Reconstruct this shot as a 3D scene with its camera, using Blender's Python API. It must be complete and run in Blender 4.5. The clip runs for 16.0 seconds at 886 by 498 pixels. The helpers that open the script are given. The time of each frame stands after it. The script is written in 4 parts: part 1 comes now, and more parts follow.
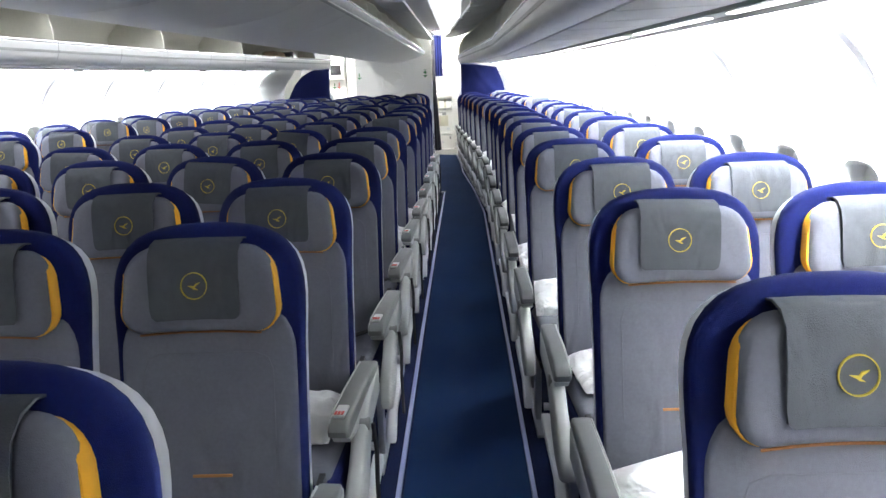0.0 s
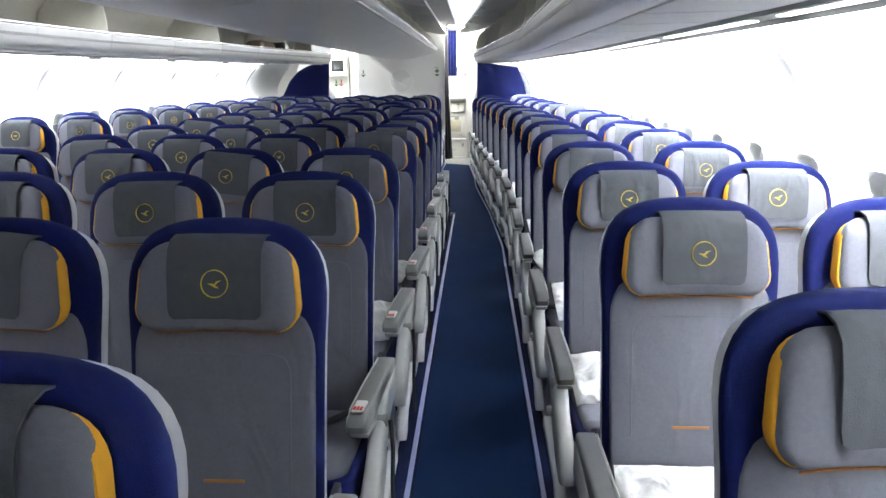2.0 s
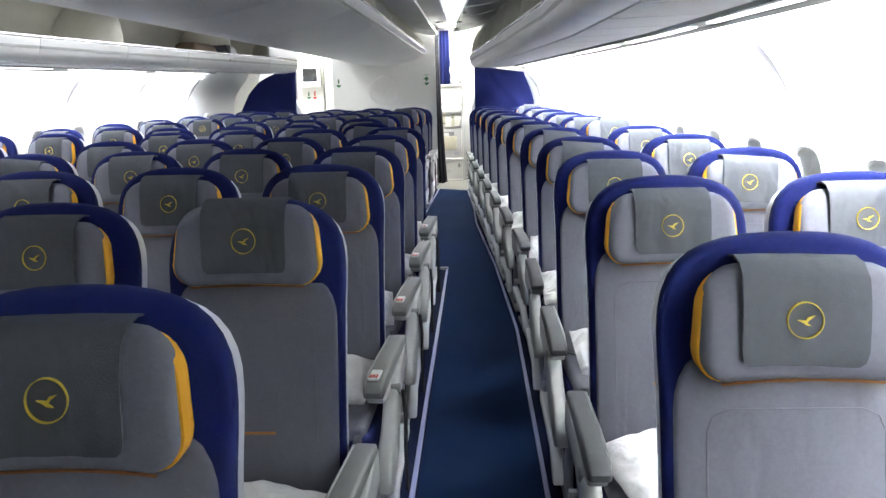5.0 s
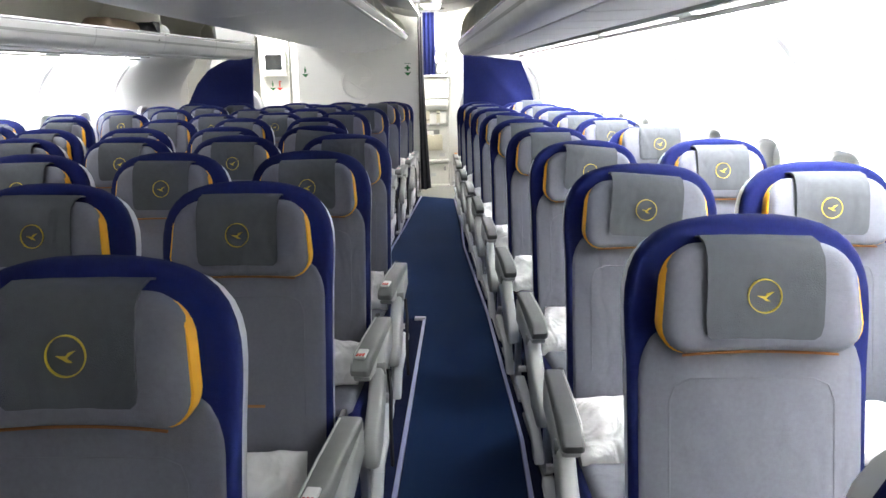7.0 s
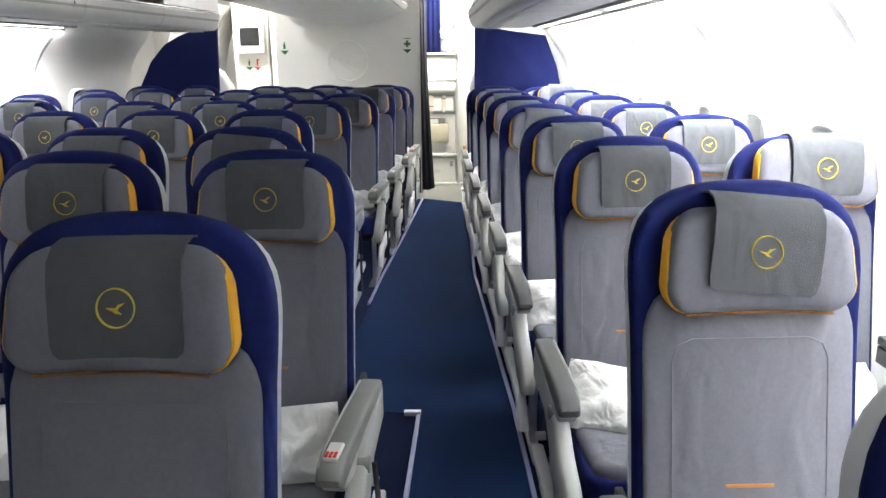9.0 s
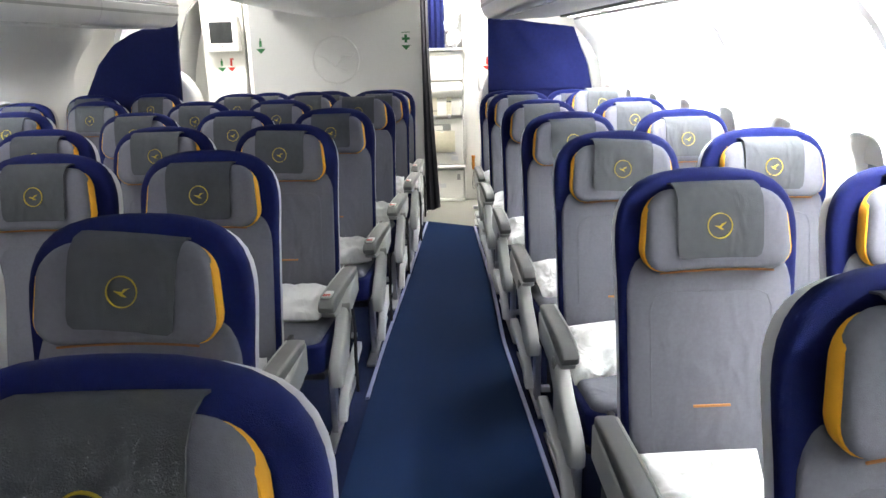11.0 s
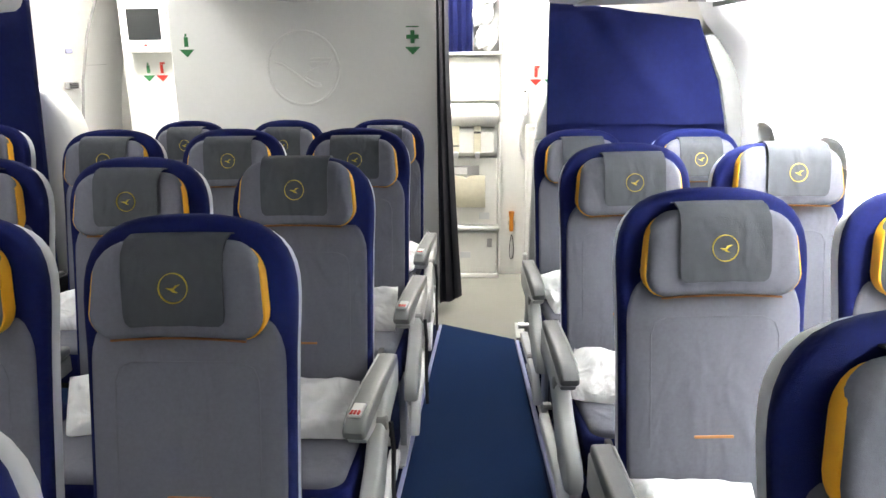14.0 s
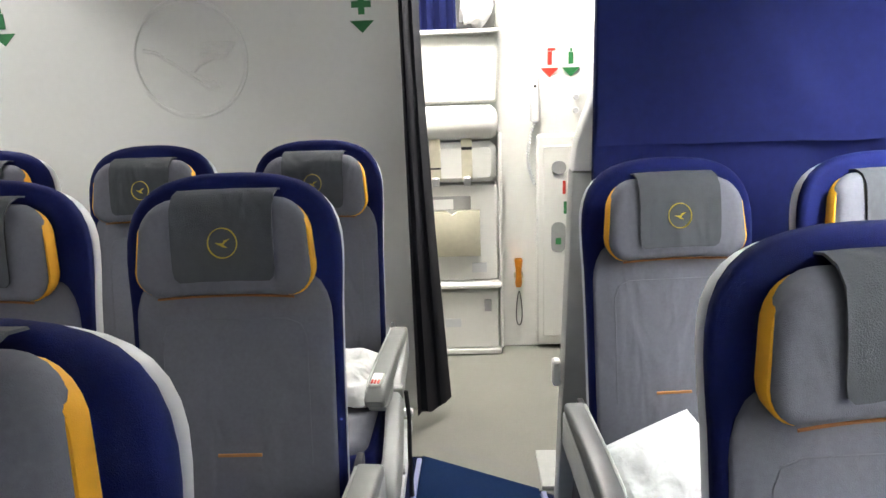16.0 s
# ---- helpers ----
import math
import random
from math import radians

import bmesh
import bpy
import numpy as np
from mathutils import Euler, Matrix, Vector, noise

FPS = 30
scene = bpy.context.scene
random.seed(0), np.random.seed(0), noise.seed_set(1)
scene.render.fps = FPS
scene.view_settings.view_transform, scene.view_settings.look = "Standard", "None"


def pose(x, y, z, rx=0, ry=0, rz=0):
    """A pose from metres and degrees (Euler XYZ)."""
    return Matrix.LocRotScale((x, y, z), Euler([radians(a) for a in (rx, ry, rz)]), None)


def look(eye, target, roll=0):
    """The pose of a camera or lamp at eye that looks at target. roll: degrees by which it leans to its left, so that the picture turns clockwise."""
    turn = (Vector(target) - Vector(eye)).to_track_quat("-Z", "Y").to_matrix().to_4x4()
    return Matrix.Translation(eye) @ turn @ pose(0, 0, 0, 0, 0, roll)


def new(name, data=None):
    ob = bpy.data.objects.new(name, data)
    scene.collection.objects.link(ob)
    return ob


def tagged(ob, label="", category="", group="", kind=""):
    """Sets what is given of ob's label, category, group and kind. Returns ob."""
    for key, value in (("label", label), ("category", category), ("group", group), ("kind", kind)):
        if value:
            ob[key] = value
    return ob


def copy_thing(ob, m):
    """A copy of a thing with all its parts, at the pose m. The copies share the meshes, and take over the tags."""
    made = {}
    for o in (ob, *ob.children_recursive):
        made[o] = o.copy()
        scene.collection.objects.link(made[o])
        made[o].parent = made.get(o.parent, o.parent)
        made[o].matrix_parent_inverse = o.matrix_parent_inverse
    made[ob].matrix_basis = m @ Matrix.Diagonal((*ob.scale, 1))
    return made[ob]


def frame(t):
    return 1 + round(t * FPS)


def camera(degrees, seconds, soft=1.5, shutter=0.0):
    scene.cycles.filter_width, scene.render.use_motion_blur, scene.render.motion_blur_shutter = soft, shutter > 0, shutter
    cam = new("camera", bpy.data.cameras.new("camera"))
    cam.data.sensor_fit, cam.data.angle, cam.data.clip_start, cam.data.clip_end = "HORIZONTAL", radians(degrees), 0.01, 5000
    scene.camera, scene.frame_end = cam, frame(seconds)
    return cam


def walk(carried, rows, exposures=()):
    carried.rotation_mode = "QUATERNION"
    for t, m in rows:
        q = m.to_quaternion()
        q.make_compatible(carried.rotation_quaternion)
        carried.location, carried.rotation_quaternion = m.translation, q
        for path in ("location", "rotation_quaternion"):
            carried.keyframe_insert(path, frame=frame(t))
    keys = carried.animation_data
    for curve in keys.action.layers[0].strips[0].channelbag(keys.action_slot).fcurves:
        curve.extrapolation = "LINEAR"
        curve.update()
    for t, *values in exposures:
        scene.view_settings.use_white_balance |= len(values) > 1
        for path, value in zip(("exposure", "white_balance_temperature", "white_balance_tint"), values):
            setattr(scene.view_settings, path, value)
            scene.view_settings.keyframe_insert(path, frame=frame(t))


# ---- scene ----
cam = camera(61.9, 16.0)
PATH = [
    (0, (0.121, 0.134, 1.483), (0.061, 2.08, 1.025), -2.2),
    (0.5, (0.155, 0.524, 1.474), (0.07, 2.465, 1.0), -1.7),
    (1, (0.098, 0.95, 1.479), (0.001, 2.891, 1.003), -0.2),
    (1.5, (0.068, 1.339, 1.472), (-0.004, 3.282, 1.002), -0.5),
    (2, (0.088, 1.714, 1.477), (0.006, 3.66, 1.019), -0.4),
    (2.5, (0.072, 2.091, 1.464), (-0.025, 4.037, 1.011), 0.5),
    (3, (0.055, 2.405, 1.465), (-0.03, 4.352, 1.016), -0.7),
    (3.5, (0.096, 2.761, 1.464), (0.005, 4.708, 1.014), -1.3),
    (4, (0.103, 3.103, 1.458), (-0.001, 5.05, 1.015), -0.0),
    (4.5, (0.067, 3.482, 1.461), (-0.03, 5.432, 1.029), -0.6),
    (5, (0.099, 3.87, 1.434), (0.014, 5.822, 1.004), -1.6),
    (7.5, (0.113, 5.746, 1.424), (0.066, 7.69, 0.955), -0.9),
    (8, (0.109, 6.133, 1.394), (0.074, 8.073, 0.908), -2.0),
    (8.5, (0.119, 6.501, 1.402), (0.059, 8.439, 0.912), -1.0),
    (9, (0.082, 6.882, 1.405), (0.013, 8.818, 0.904), -0.6),
    (11.5, (-0.085, 8.461, 1.477), (-0.14, 10.389, 0.948), -1.6),
    (12, (-0.096, 8.911, 1.472), (-0.191, 10.837, 0.942), -0.4),
    (12.5, (-0.134, 9.346, 1.483), (-0.191, 11.275, 0.96), -0.3),
    (13, (-0.126, 9.77, 1.47), (-0.181, 11.698, 0.942), -0.9),
    (13.5, (-0.142, 10.16, 1.456), (-0.253, 12.087, 0.931), -0.4),
    (14, (-0.16, 10.519, 1.493), (-0.265, 12.446, 0.965), -0.7),
    (14.5, (-0.165, 10.952, 1.45), (-0.254, 12.883, 0.938), -2.4),
    (15, (-0.148, 11.291, 1.445), (-0.255, 13.22, 0.929), -2.2),
    (15.5, (-0.201, 11.701, 1.428), (-0.302, 13.625, 0.894), -1.4),
    (16, (-0.203, 12.049, 1.421), (-0.266, 13.973, 0.876), -2.1),
]
EXPOSURES = [(0, 0.0, 6400, 10), (5, 0.0, 6450, 10), (8, 0.0, 6800, 10), (12, 0.0, 6800, 10), (14.5, 0.0, 6800, 10), (16, -0.25, 6800, 10)]
walk(cam, [(t, look(eye, target, roll)) for t, eye, target, roll in PATH], EXPOSURES)

# ---- world ----
world = bpy.data.worlds.new("world")
scene.world = world
world.use_nodes = True
world.node_tree.nodes["Background"].inputs["Color"].default_value = (0.75, 0.85, 1.0, 1)
world.node_tree.nodes["Background"].inputs["Strength"].default_value = 0.35

SIDE_WASH, STRIP_LAMP, COVE_LAMP, FAR_COVE_LAMP, GALLEY_LAMP = 520.0, 5.0, 1.2, 11.0, 115.0


# ---- materials ----
def material(name, color, rough=0.6, metal=0.0, noise_scale=40.0, vary=0.12, bump=0.15, bump_scale=300.0, large=3.0, spec=0.5, sheen=0.0, per_object=0.0, crease=0.0):
    m = bpy.data.materials.new(name)
    m.use_nodes = True
    nt = m.node_tree
    b = nt.nodes["Principled BSDF"]
    b.inputs["Roughness"].default_value = rough
    b.inputs["Metallic"].default_value = metal
    b.inputs["Specular IOR Level"].default_value = spec
    b.inputs["Sheen Weight"].default_value = sheen
    tc = nt.nodes.new("ShaderNodeTexCoord")
    fine = nt.nodes.new("ShaderNodeTexNoise")
    fine.inputs["Scale"].default_value = noise_scale
    fine.inputs["Detail"].default_value = 5
    wide = nt.nodes.new("ShaderNodeTexNoise")
    wide.inputs["Scale"].default_value = large
    wide.inputs["Detail"].default_value = 3
    nt.links.new(tc.outputs["Object"], fine.inputs["Vector"])
    nt.links.new(tc.outputs["Object"], wide.inputs["Vector"])
    add = nt.nodes.new("ShaderNodeMath")
    add.operation = "ADD"
    nt.links.new(fine.outputs["Fac"], add.inputs[0])
    nt.links.new(wide.outputs["Fac"], add.inputs[1])
    last = add
    if per_object:
        info = nt.nodes.new("ShaderNodeObjectInfo")
        mul = nt.nodes.new("ShaderNodeMath")
        mul.operation = "MULTIPLY_ADD"
        mul.inputs[1].default_value = per_object
        nt.links.new(info.outputs["Random"], mul.inputs[0])
        nt.links.new(add.outputs[0], mul.inputs[2])
        last = mul
    rng = nt.nodes.new("ShaderNodeMapRange")
    rng.inputs["From Min"].default_value = 0.5
    rng.inputs["From Max"].default_value = 1.5 + per_object
    rng.inputs["To Min"].default_value = 1 - vary
    rng.inputs["To Max"].default_value = 1 + vary
    nt.links.new(last.outputs[0], rng.inputs["Value"])
    mix = nt.nodes.new("ShaderNodeVectorMath")
    mix.operation = "SCALE"
    mix.inputs[0].default_value = color[:3]
    nt.links.new(rng.outputs[0], mix.inputs["Scale"])
    nt.links.new(mix.outputs[0], b.inputs["Base Color"])
    if bump:
        grain = nt.nodes.new("ShaderNodeTexNoise")
        grain.inputs["Scale"].default_value = bump_scale
        grain.inputs["Detail"].default_value = 2
        nt.links.new(tc.outputs["Object"], grain.inputs["Vector"])
        bp = nt.nodes.new("ShaderNodeBump")
        bp.inputs["Strength"].default_value = bump
        bp.inputs["Distance"].default_value = 0.002
        nt.links.new(grain.outputs["Fac"], bp.inputs["Height"])
        nt.links.new(bp.outputs[0], b.inputs["Normal"])
        if crease:
            # soft folds of loose cloth, different on every object
            info = nt.nodes.new("ShaderNodeObjectInfo")
            move = nt.nodes.new("ShaderNodeVectorMath")
            move.operation = "MULTIPLY_ADD"
            move.inputs[1].default_value = (1.0, 1.0, 0.45)
            shift = nt.nodes.new("ShaderNodeVectorMath")
            shift.operation = "SCALE"
            shift.inputs[0].default_value = (37.0, 11.0, 53.0)
            nt.links.new(info.outputs["Random"], shift.inputs["Scale"])
            nt.links.new(tc.outputs["Object"], move.inputs[0])
            nt.links.new(shift.outputs[0], move.inputs[2])
            fold = nt.nodes.new("ShaderNodeTexNoise")
            fold.inputs["Scale"].default_value = 11
            fold.inputs["Detail"].default_value = 2
            fold.inputs["Distortion"].default_value = 0.6
            nt.links.new(move.outputs[0], fold.inputs["Vector"])
            soft = nt.nodes.new("ShaderNodeBump")
            soft.inputs["Strength"].default_value = 1.0
            soft.inputs["Distance"].default_value = crease
            nt.links.new(fold.outputs["Fac"], soft.inputs["Height"])
            nt.links.new(soft.outputs[0], bp.inputs["Normal"])
    return m


def glow(name, color, strength):
    m = bpy.data.materials.new(name)
    m.use_nodes = True
    b = m.node_tree.nodes["Principled BSDF"]
    b.inputs["Base Color"].default_value = (0.8, 0.8, 0.8, 1)
    b.inputs["Emission Color"].default_value = (*color, 1)
    b.inputs["Emission Strength"].default_value = strength
    return m


M_GREY = material("grey_seat_fabric", (0.128, 0.131, 0.155), 0.9, vary=0.16, bump=0.5, bump_scale=700, noise_scale=120, per_object=0.3, spec=0.2, crease=0.012)
M_BLUE = material("navy_seat_fabric", (0.0036, 0.0066, 0.050), 0.85, vary=0.25, bump=0.5, bump_scale=700, noise_scale=120, spec=0.1)
M_SEAM = material("seam_groove_shade", (0.115, 0.118, 0.14), 0.9)
M_COVER = material("headrest_cover_cloth", (0.056, 0.060, 0.067), 0.9, vary=0.2, bump=0.6, bump_scale=500, noise_scale=60, per_object=0.5, spec=0.15, crease=0.016)
M_YELLOW = material("yellow_fabric", (0.85, 0.40, 0.015), 0.7, vary=0.1, bump=0.4, bump_scale=700)
M_GOLD = material("yellow_print", (0.50, 0.36, 0.02), 0.6, vary=0.1)
M_PIPING = material("dark_orange_piping", (0.20, 0.075, 0.015), 0.8)
M_ORANGE = material("orange_stitching", (0.36, 0.15, 0.045), 0.85)
M_SHELL = material("light_grey_seat_shell", (0.62, 0.63, 0.64), 0.45, vary=0.06, bump=0.08)
M_ARM = material("grey_armrest_plastic", (0.19, 0.195, 0.19), 0.42, vary=0.14, bump=0.2, bump_scale=500, noise_scale=25, per_object=0.2)
M_SILVER = material("pale_grey_plastic", (0.41, 0.42, 0.41), 0.38, vary=0.1, bump=0.1, noise_scale=20)
M_METAL = material("brushed_aluminium", (0.55, 0.55, 0.56), 0.35, metal=0.9, vary=0.1)
M_BLACK = material("black_webbing", (0.012, 0.012, 0.016), 0.7, vary=0.3)
M_RED = material("red_print", (0.62, 0.035, 0.02), 0.5)
M_WHITE = material("white_plastic", (0.8, 0.8, 0.78), 0.4, vary=0.03, bump=0.05)
M_LINEN = material("white_pillow_cotton", (0.87, 0.87, 0.86), 0.9, vary=0.05, bump=0.5, bump_scale=90, noise_scale=30, crease=0.03)
M_CARPET = material("navy_carpet", (0.006, 0.010, 0.035), 0.95, vary=0.35, bump=0.9, bump_scale=900, noise_scale=160, spec=0.08, large=1.2)
M_AISLE = material("blue_aisle_carpet", (0.0065, 0.019, 0.060), 0.95, vary=0.3, bump=0.9, bump_scale=900, noise_scale=160, spec=0.08, large=1.5)
M_STRIP = material("floor_path_strip", (0.30, 0.31, 0.50), 0.4, vary=0.12, noise_scale=15)
M_VINYL = material("grey_galley_vinyl", (0.19, 0.187, 0.165), 0.55, vary=0.15, noise_scale=220, large=2.5)
M_WALL = material("white_cabin_panel", (0.78, 0.78, 0.77), 0.5, vary=0.03, bump=0.12, bump_scale=400)
M_CEIL = material("white_ceiling_panel", (0.8, 0.8, 0.78), 0.55, vary=0.03, bump=0.05)
M_JOINT = material("grey_panel_joint", (0.3, 0.3, 0.3), 0.6)
M_SEALS = material("grey_wall_joint", (0.22, 0.22, 0.23), 0.7)
M_ARMDARK = material("dark_grey_armrest_plastic", (0.10, 0.103, 0.105), 0.42, vary=0.14, bump=0.2, bump_scale=500, noise_scale=25, per_object=0.2)
M_BIN = material("grey_white_bin_panel", (0.74, 0.74, 0.74), 0.28, vary=0.06, bump=0.06, noise_scale=8, large=1.5)
M_PSU = material("light_grey_service_panel", (0.70, 0.70, 0.70), 0.45, vary=0.08, bump=0.06, noise_scale=6, large=1.2)
M_BININ = material("cream_bin_lining", (0.74, 0.72, 0.63), 0.5, vary=0.06)
M_RAIL = material("polished_bin_rail", (0.75, 0.75, 0.76), 0.25, metal=0.6, vary=0.05)
M_PARTITION = material("navy_partition_fabric", (0.006, 0.009, 0.052), 0.85, vary=0.25, bump=0.35, bump_scale=500, large=2.0, spec=0.1)
M_CURTAIN = material("black_navy_curtain", (0.0035, 0.0035, 0.009), 0.9, vary=0.3, bump=0.4)
M_BULK = material("white_bulkhead_laminate", (0.86, 0.86, 0.83), 0.4, vary=0.03, bump=0.1, bump_scale=250)
M_GREEN = material("green_print", (0.02, 0.17, 0.05), 0.5)
M_BEIGE = material("beige_vinyl", (0.55, 0.52, 0.4), 0.6)
M_GALLEY = material("white_galley_laminate", (0.74, 0.735, 0.70), 0.35, vary=0.04)
M_DARK = material("dark_screen", (0.012, 0.013, 0.014), 0.15, vary=0.1, bump=0)
M_BAG = material("brown_leather_bag", (0.11, 0.075, 0.045), 0.6, vary=0.3)
M_TORCH = material("orange_torch_plastic", (0.7, 0.25, 0.02), 0.4)
M_PANE = material("grey_window_pane", (0.2, 0.22, 0.24), 0.12, vary=0.05, bump=0)
# strong emitters hidden behind the lamp strips, added to wash the walls
M_SIDEWASH = glow("side_wash_emitter", (0.94, 0.975, 1.0), SIDE_WASH)
M_FARWASH = glow("far_side_wash_emitter", (0.94, 0.975, 1.0), SIDE_WASH * 0.6)
M_STRIPLAMP = glow("lamp_strip_diffuser", (0.96, 0.98, 1.0), STRIP_LAMP)
M_COVE = glow("ceiling_lamp_diffuser", (0.94, 0.975, 1.0), COVE_LAMP)
M_FARCOVE = glow("far_ceiling_lamp_diffuser", (0.96, 0.98, 1.0), FAR_COVE_LAMP)
M_GALLEYLAMP = glow("galley_lamp_diffuser", (1.0, 0.99, 0.95), GALLEY_LAMP)


# ---- mesh tools ----
def finish(name, bm, mat, smooth=True):
    bmesh.ops.recalc_face_normals(bm, faces=bm.faces)
    me = bpy.data.meshes.new(name)
    bm.to_mesh(me)
    bm.free()
    me.materials.append(mat)
    if smooth:
        me.shade_smooth()
        me.set_sharp_from_angle(angle=radians(42))
    return me


def thing(name, label, category, group="", kind="", mat=None, bm=None):
    ob = new(name, finish(name, bm, mat) if bm else None)
    return tagged(ob, label, category, group, kind)


def part(name, bm, mat, parent, label=""):
    ob = new(name, finish(name, bm, mat))
    ob.parent = parent
    if label:
        ob["label"] = label
    return ob


def rounded(w, z0, z1, rt, rb, n=6, wt=None):
    """Outline in x and z: half width w at the bottom, wt at the top, corner radii rt and rb."""
    wt = w if wt is None else wt
    pts = []
    for cx, cz, r, a0 in ((wt - rt, z1 - rt, rt, 0), (-wt + rt, z1 - rt, rt, 90), (-w + rb, z0 + rb, rb, 180), (w - rb, z0 + rb, rb, 270)):
        for i in range(n + 1):
            a = radians(a0 + 90 * i / n)
            pts.append((cx + r * math.cos(a), cz + r * math.sin(a)))
    return pts


def inset(pts, d):
    out, n = [], len(pts)
    for i in range(n):
        p, q, r = Vector(pts[i - 1]), Vector(pts[i]), Vector(pts[(i + 1) % n])
        e1, e2 = q - p, r - q
        t = (e1.normalized() if e1.length > 1e-7 else Vector((0, 0))) + (e2.normalized() if e2.length > 1e-7 else Vector((0, 0)))
        t = t.normalized() if t.length > 1e-6 else Vector((1, 0))
        out.append((q.x - t.y * d, q.y + t.x * d))
    return out


def rings(bm, layers, cap0=True, cap1=True):
    rows = [[bm.verts.new(p) for p in ring] for ring in layers]
    n = len(rows[0])
    for a, b in zip(rows, rows[1:]):
        for i in range(n):
            bm.faces.new((a[i], a[(i + 1) % n], b[(i + 1) % n], b[i]))
    if cap0:
        bm.faces.new(rows[0])
    if cap1:
        bm.faces.new(rows[-1][::-1])
    return rows


def slab(pts, y0, y1, bev=0.006, segs=2, puff=0.0, bm=None):
    """A plate with the outline pts, from y0 (front) to y1, its edges rounded, its front swollen by puff."""
    bm = bm or bmesh.new()
    cx, cz = sum(p[0] for p in pts) / len(pts), sum(p[1] for p in pts) / len(pts)
    layers = []
    if puff:
        base = inset(pts, bev)
        for s, k in ((0.4, 1.0), (0.75, 0.62)):
            layers.append([(cx + (x - cx) * s, y0 - puff * k, cz + (z - cz) * s) for x, z in base])
    for i in range(segs + 1):
        a = math.pi / 2 * i / segs
        layers.append([(x, y0 + bev * (1 - math.cos(a)), z) for x, z in inset(pts, bev * (1 - math.sin(a)))])
    for i in range(segs + 1):
        a = math.pi / 2 * i / segs
        layers.append([(x, y1 - bev * (1 - math.sin(a)), z) for x, z in inset(pts, bev * (1 - math.cos(a)))])
    rings(bm, layers)
    return bm


def box(x0, x1, y0, y1, z0, z1, bev=0.004, bm=None):
    """A box with rounded edges."""
    bm = bm or bmesh.new()
    b = min(bev, (x1 - x0) * 0.45, (y1 - y0) * 0.45, (z1 - z0) * 0.45)
    pts = [(x0, z0), (x1, z0), (x1, z1), (x0, z1)]
    pts = [(x0 + b, z0), (x1 - b, z0), (x1, z0 + b), (x1, z1 - b), (x1 - b, z1), (x0 + b, z1), (x0, z1 - b), (x0, z0 + b)]
    return slab(pts, y0, y1, b, 1, bm=bm)


def swap(bm, m):
    bm.transform(m)
    return bm


def tube(points, r, n=6, bm=None, closed=False):
    bm = bm or bmesh.new()
    pts = [Vector(p) for p in points]
    layers = []
    for i, p in enumerate(pts):
        if closed:
            d = (pts[(i + 1) % len(pts)] - pts[i - 1]).normalized()
        else:
            d = (pts[min(i + 1, len(pts) - 1)] - pts[max(i - 1, 0)]).normalized()
        u = d.cross(Vector((0, 1, 0) if abs(d.y) < 0.9 else (1, 0, 0))).normalized()
        v = d.cross(u)
        layers.append([p + (u * math.cos(2 * math.pi * k / n) + v * math.sin(2 * math.pi * k / n)) * r for k in range(n)])
    if closed:
        layers.append(layers[0])
        rows = [[bm.verts.new(p) for p in ring] for ring in layers[:-1]]
        rows.append(rows[0])
        for a, b in zip(rows, rows[1:]):
            for i in range(n):
                bm.faces.new((a[i], a[(i + 1) % n], b[(i + 1) % n], b[i]))
    else:
        rings(bm, layers)
    return bm


def prism(pts, axis, a, b, bev=0.004, segs=2):
    """A plate whose outline lies in the plane across axis ('x' : pts are y, z; 'z' : pts are x, y)."""
    if sum(p[0] * q[1] - q[0] * p[1] for p, q in zip(pts, pts[1:] + pts[:1])) < 0:
        pts = pts[::-1]
    bm = slab(pts, a, b, bev, segs)
    for v in bm.verts:
        x, y, z = v.co
        v.co = (y, x, z) if axis == "x" else (x, z, y)
    return bm


# ---- plan ----
CENTRE = -1.168
PITCH = 0.787
TAPER = 7.7


def right_shift(y):
    return max(0.0, y - TAPER) * 0.0595


def left_shift(y):
    return max(0.0, y - TAPER) * 0.095


def right_x(x, y):
    return x - right_shift(y)


def left_x(x, y):
    return 2 * CENTRE - x + left_shift(y)


SIDES = (("right", 1.0, right_x), ("left", -1.0, left_x))
END = 14.0


# ---- floor ----
def floor_sheet(name, pts, z0, z1, mat, label, category):
    return thing(name, label, category, kind="structure", mat=mat, bm=prism(pts, "z", z0, z1, 0.002, 1))


floor_sheet("floor", [(-4.2, -2.2), (2.0, -2.2), (2.0, 17.2), (-4.2, 17.2)], -0.12, -0.02, M_VINYL, "grey speckled vinyl cabin floor under the carpets", "floor")
floor_sheet("seat_carpet", [(-4.0, -2.0), (1.7, -2.0), (1.7, 13.99), (0.30, 13.99), (0.017, 14.15), (-0.38, 14.37), (-4.0, 14.37)], -0.02, 0.0, M_CARPET, "dark navy cabin carpet under the seat rows", "carpet")
floor_sheet("galley_floor", [(-0.38, 14.375), (0.017, 14.155), (0.30, 13.995), (1.7, 13.995), (1.7, 17.0), (-4.0, 17.0), (-4.0, 14.375)], -0.02, -0.002, M_VINYL, "grey non-slip vinyl floor of the rear galley", "floor")
floor_sheet("aisle_carpet", [(-0.140, -2.0), (0.334, -2.0), (0.334, 8.1), (0.26, 9.66), (0.116, 11.6), (0.012, 14.156), (-0.378, 14.368), (-0.485, 11.6), (-0.52, 9.64), (-0.115, 9.62)], 0.002, 0.006, M_AISLE, "worn blue carpet runner along the aisle", "carpet")
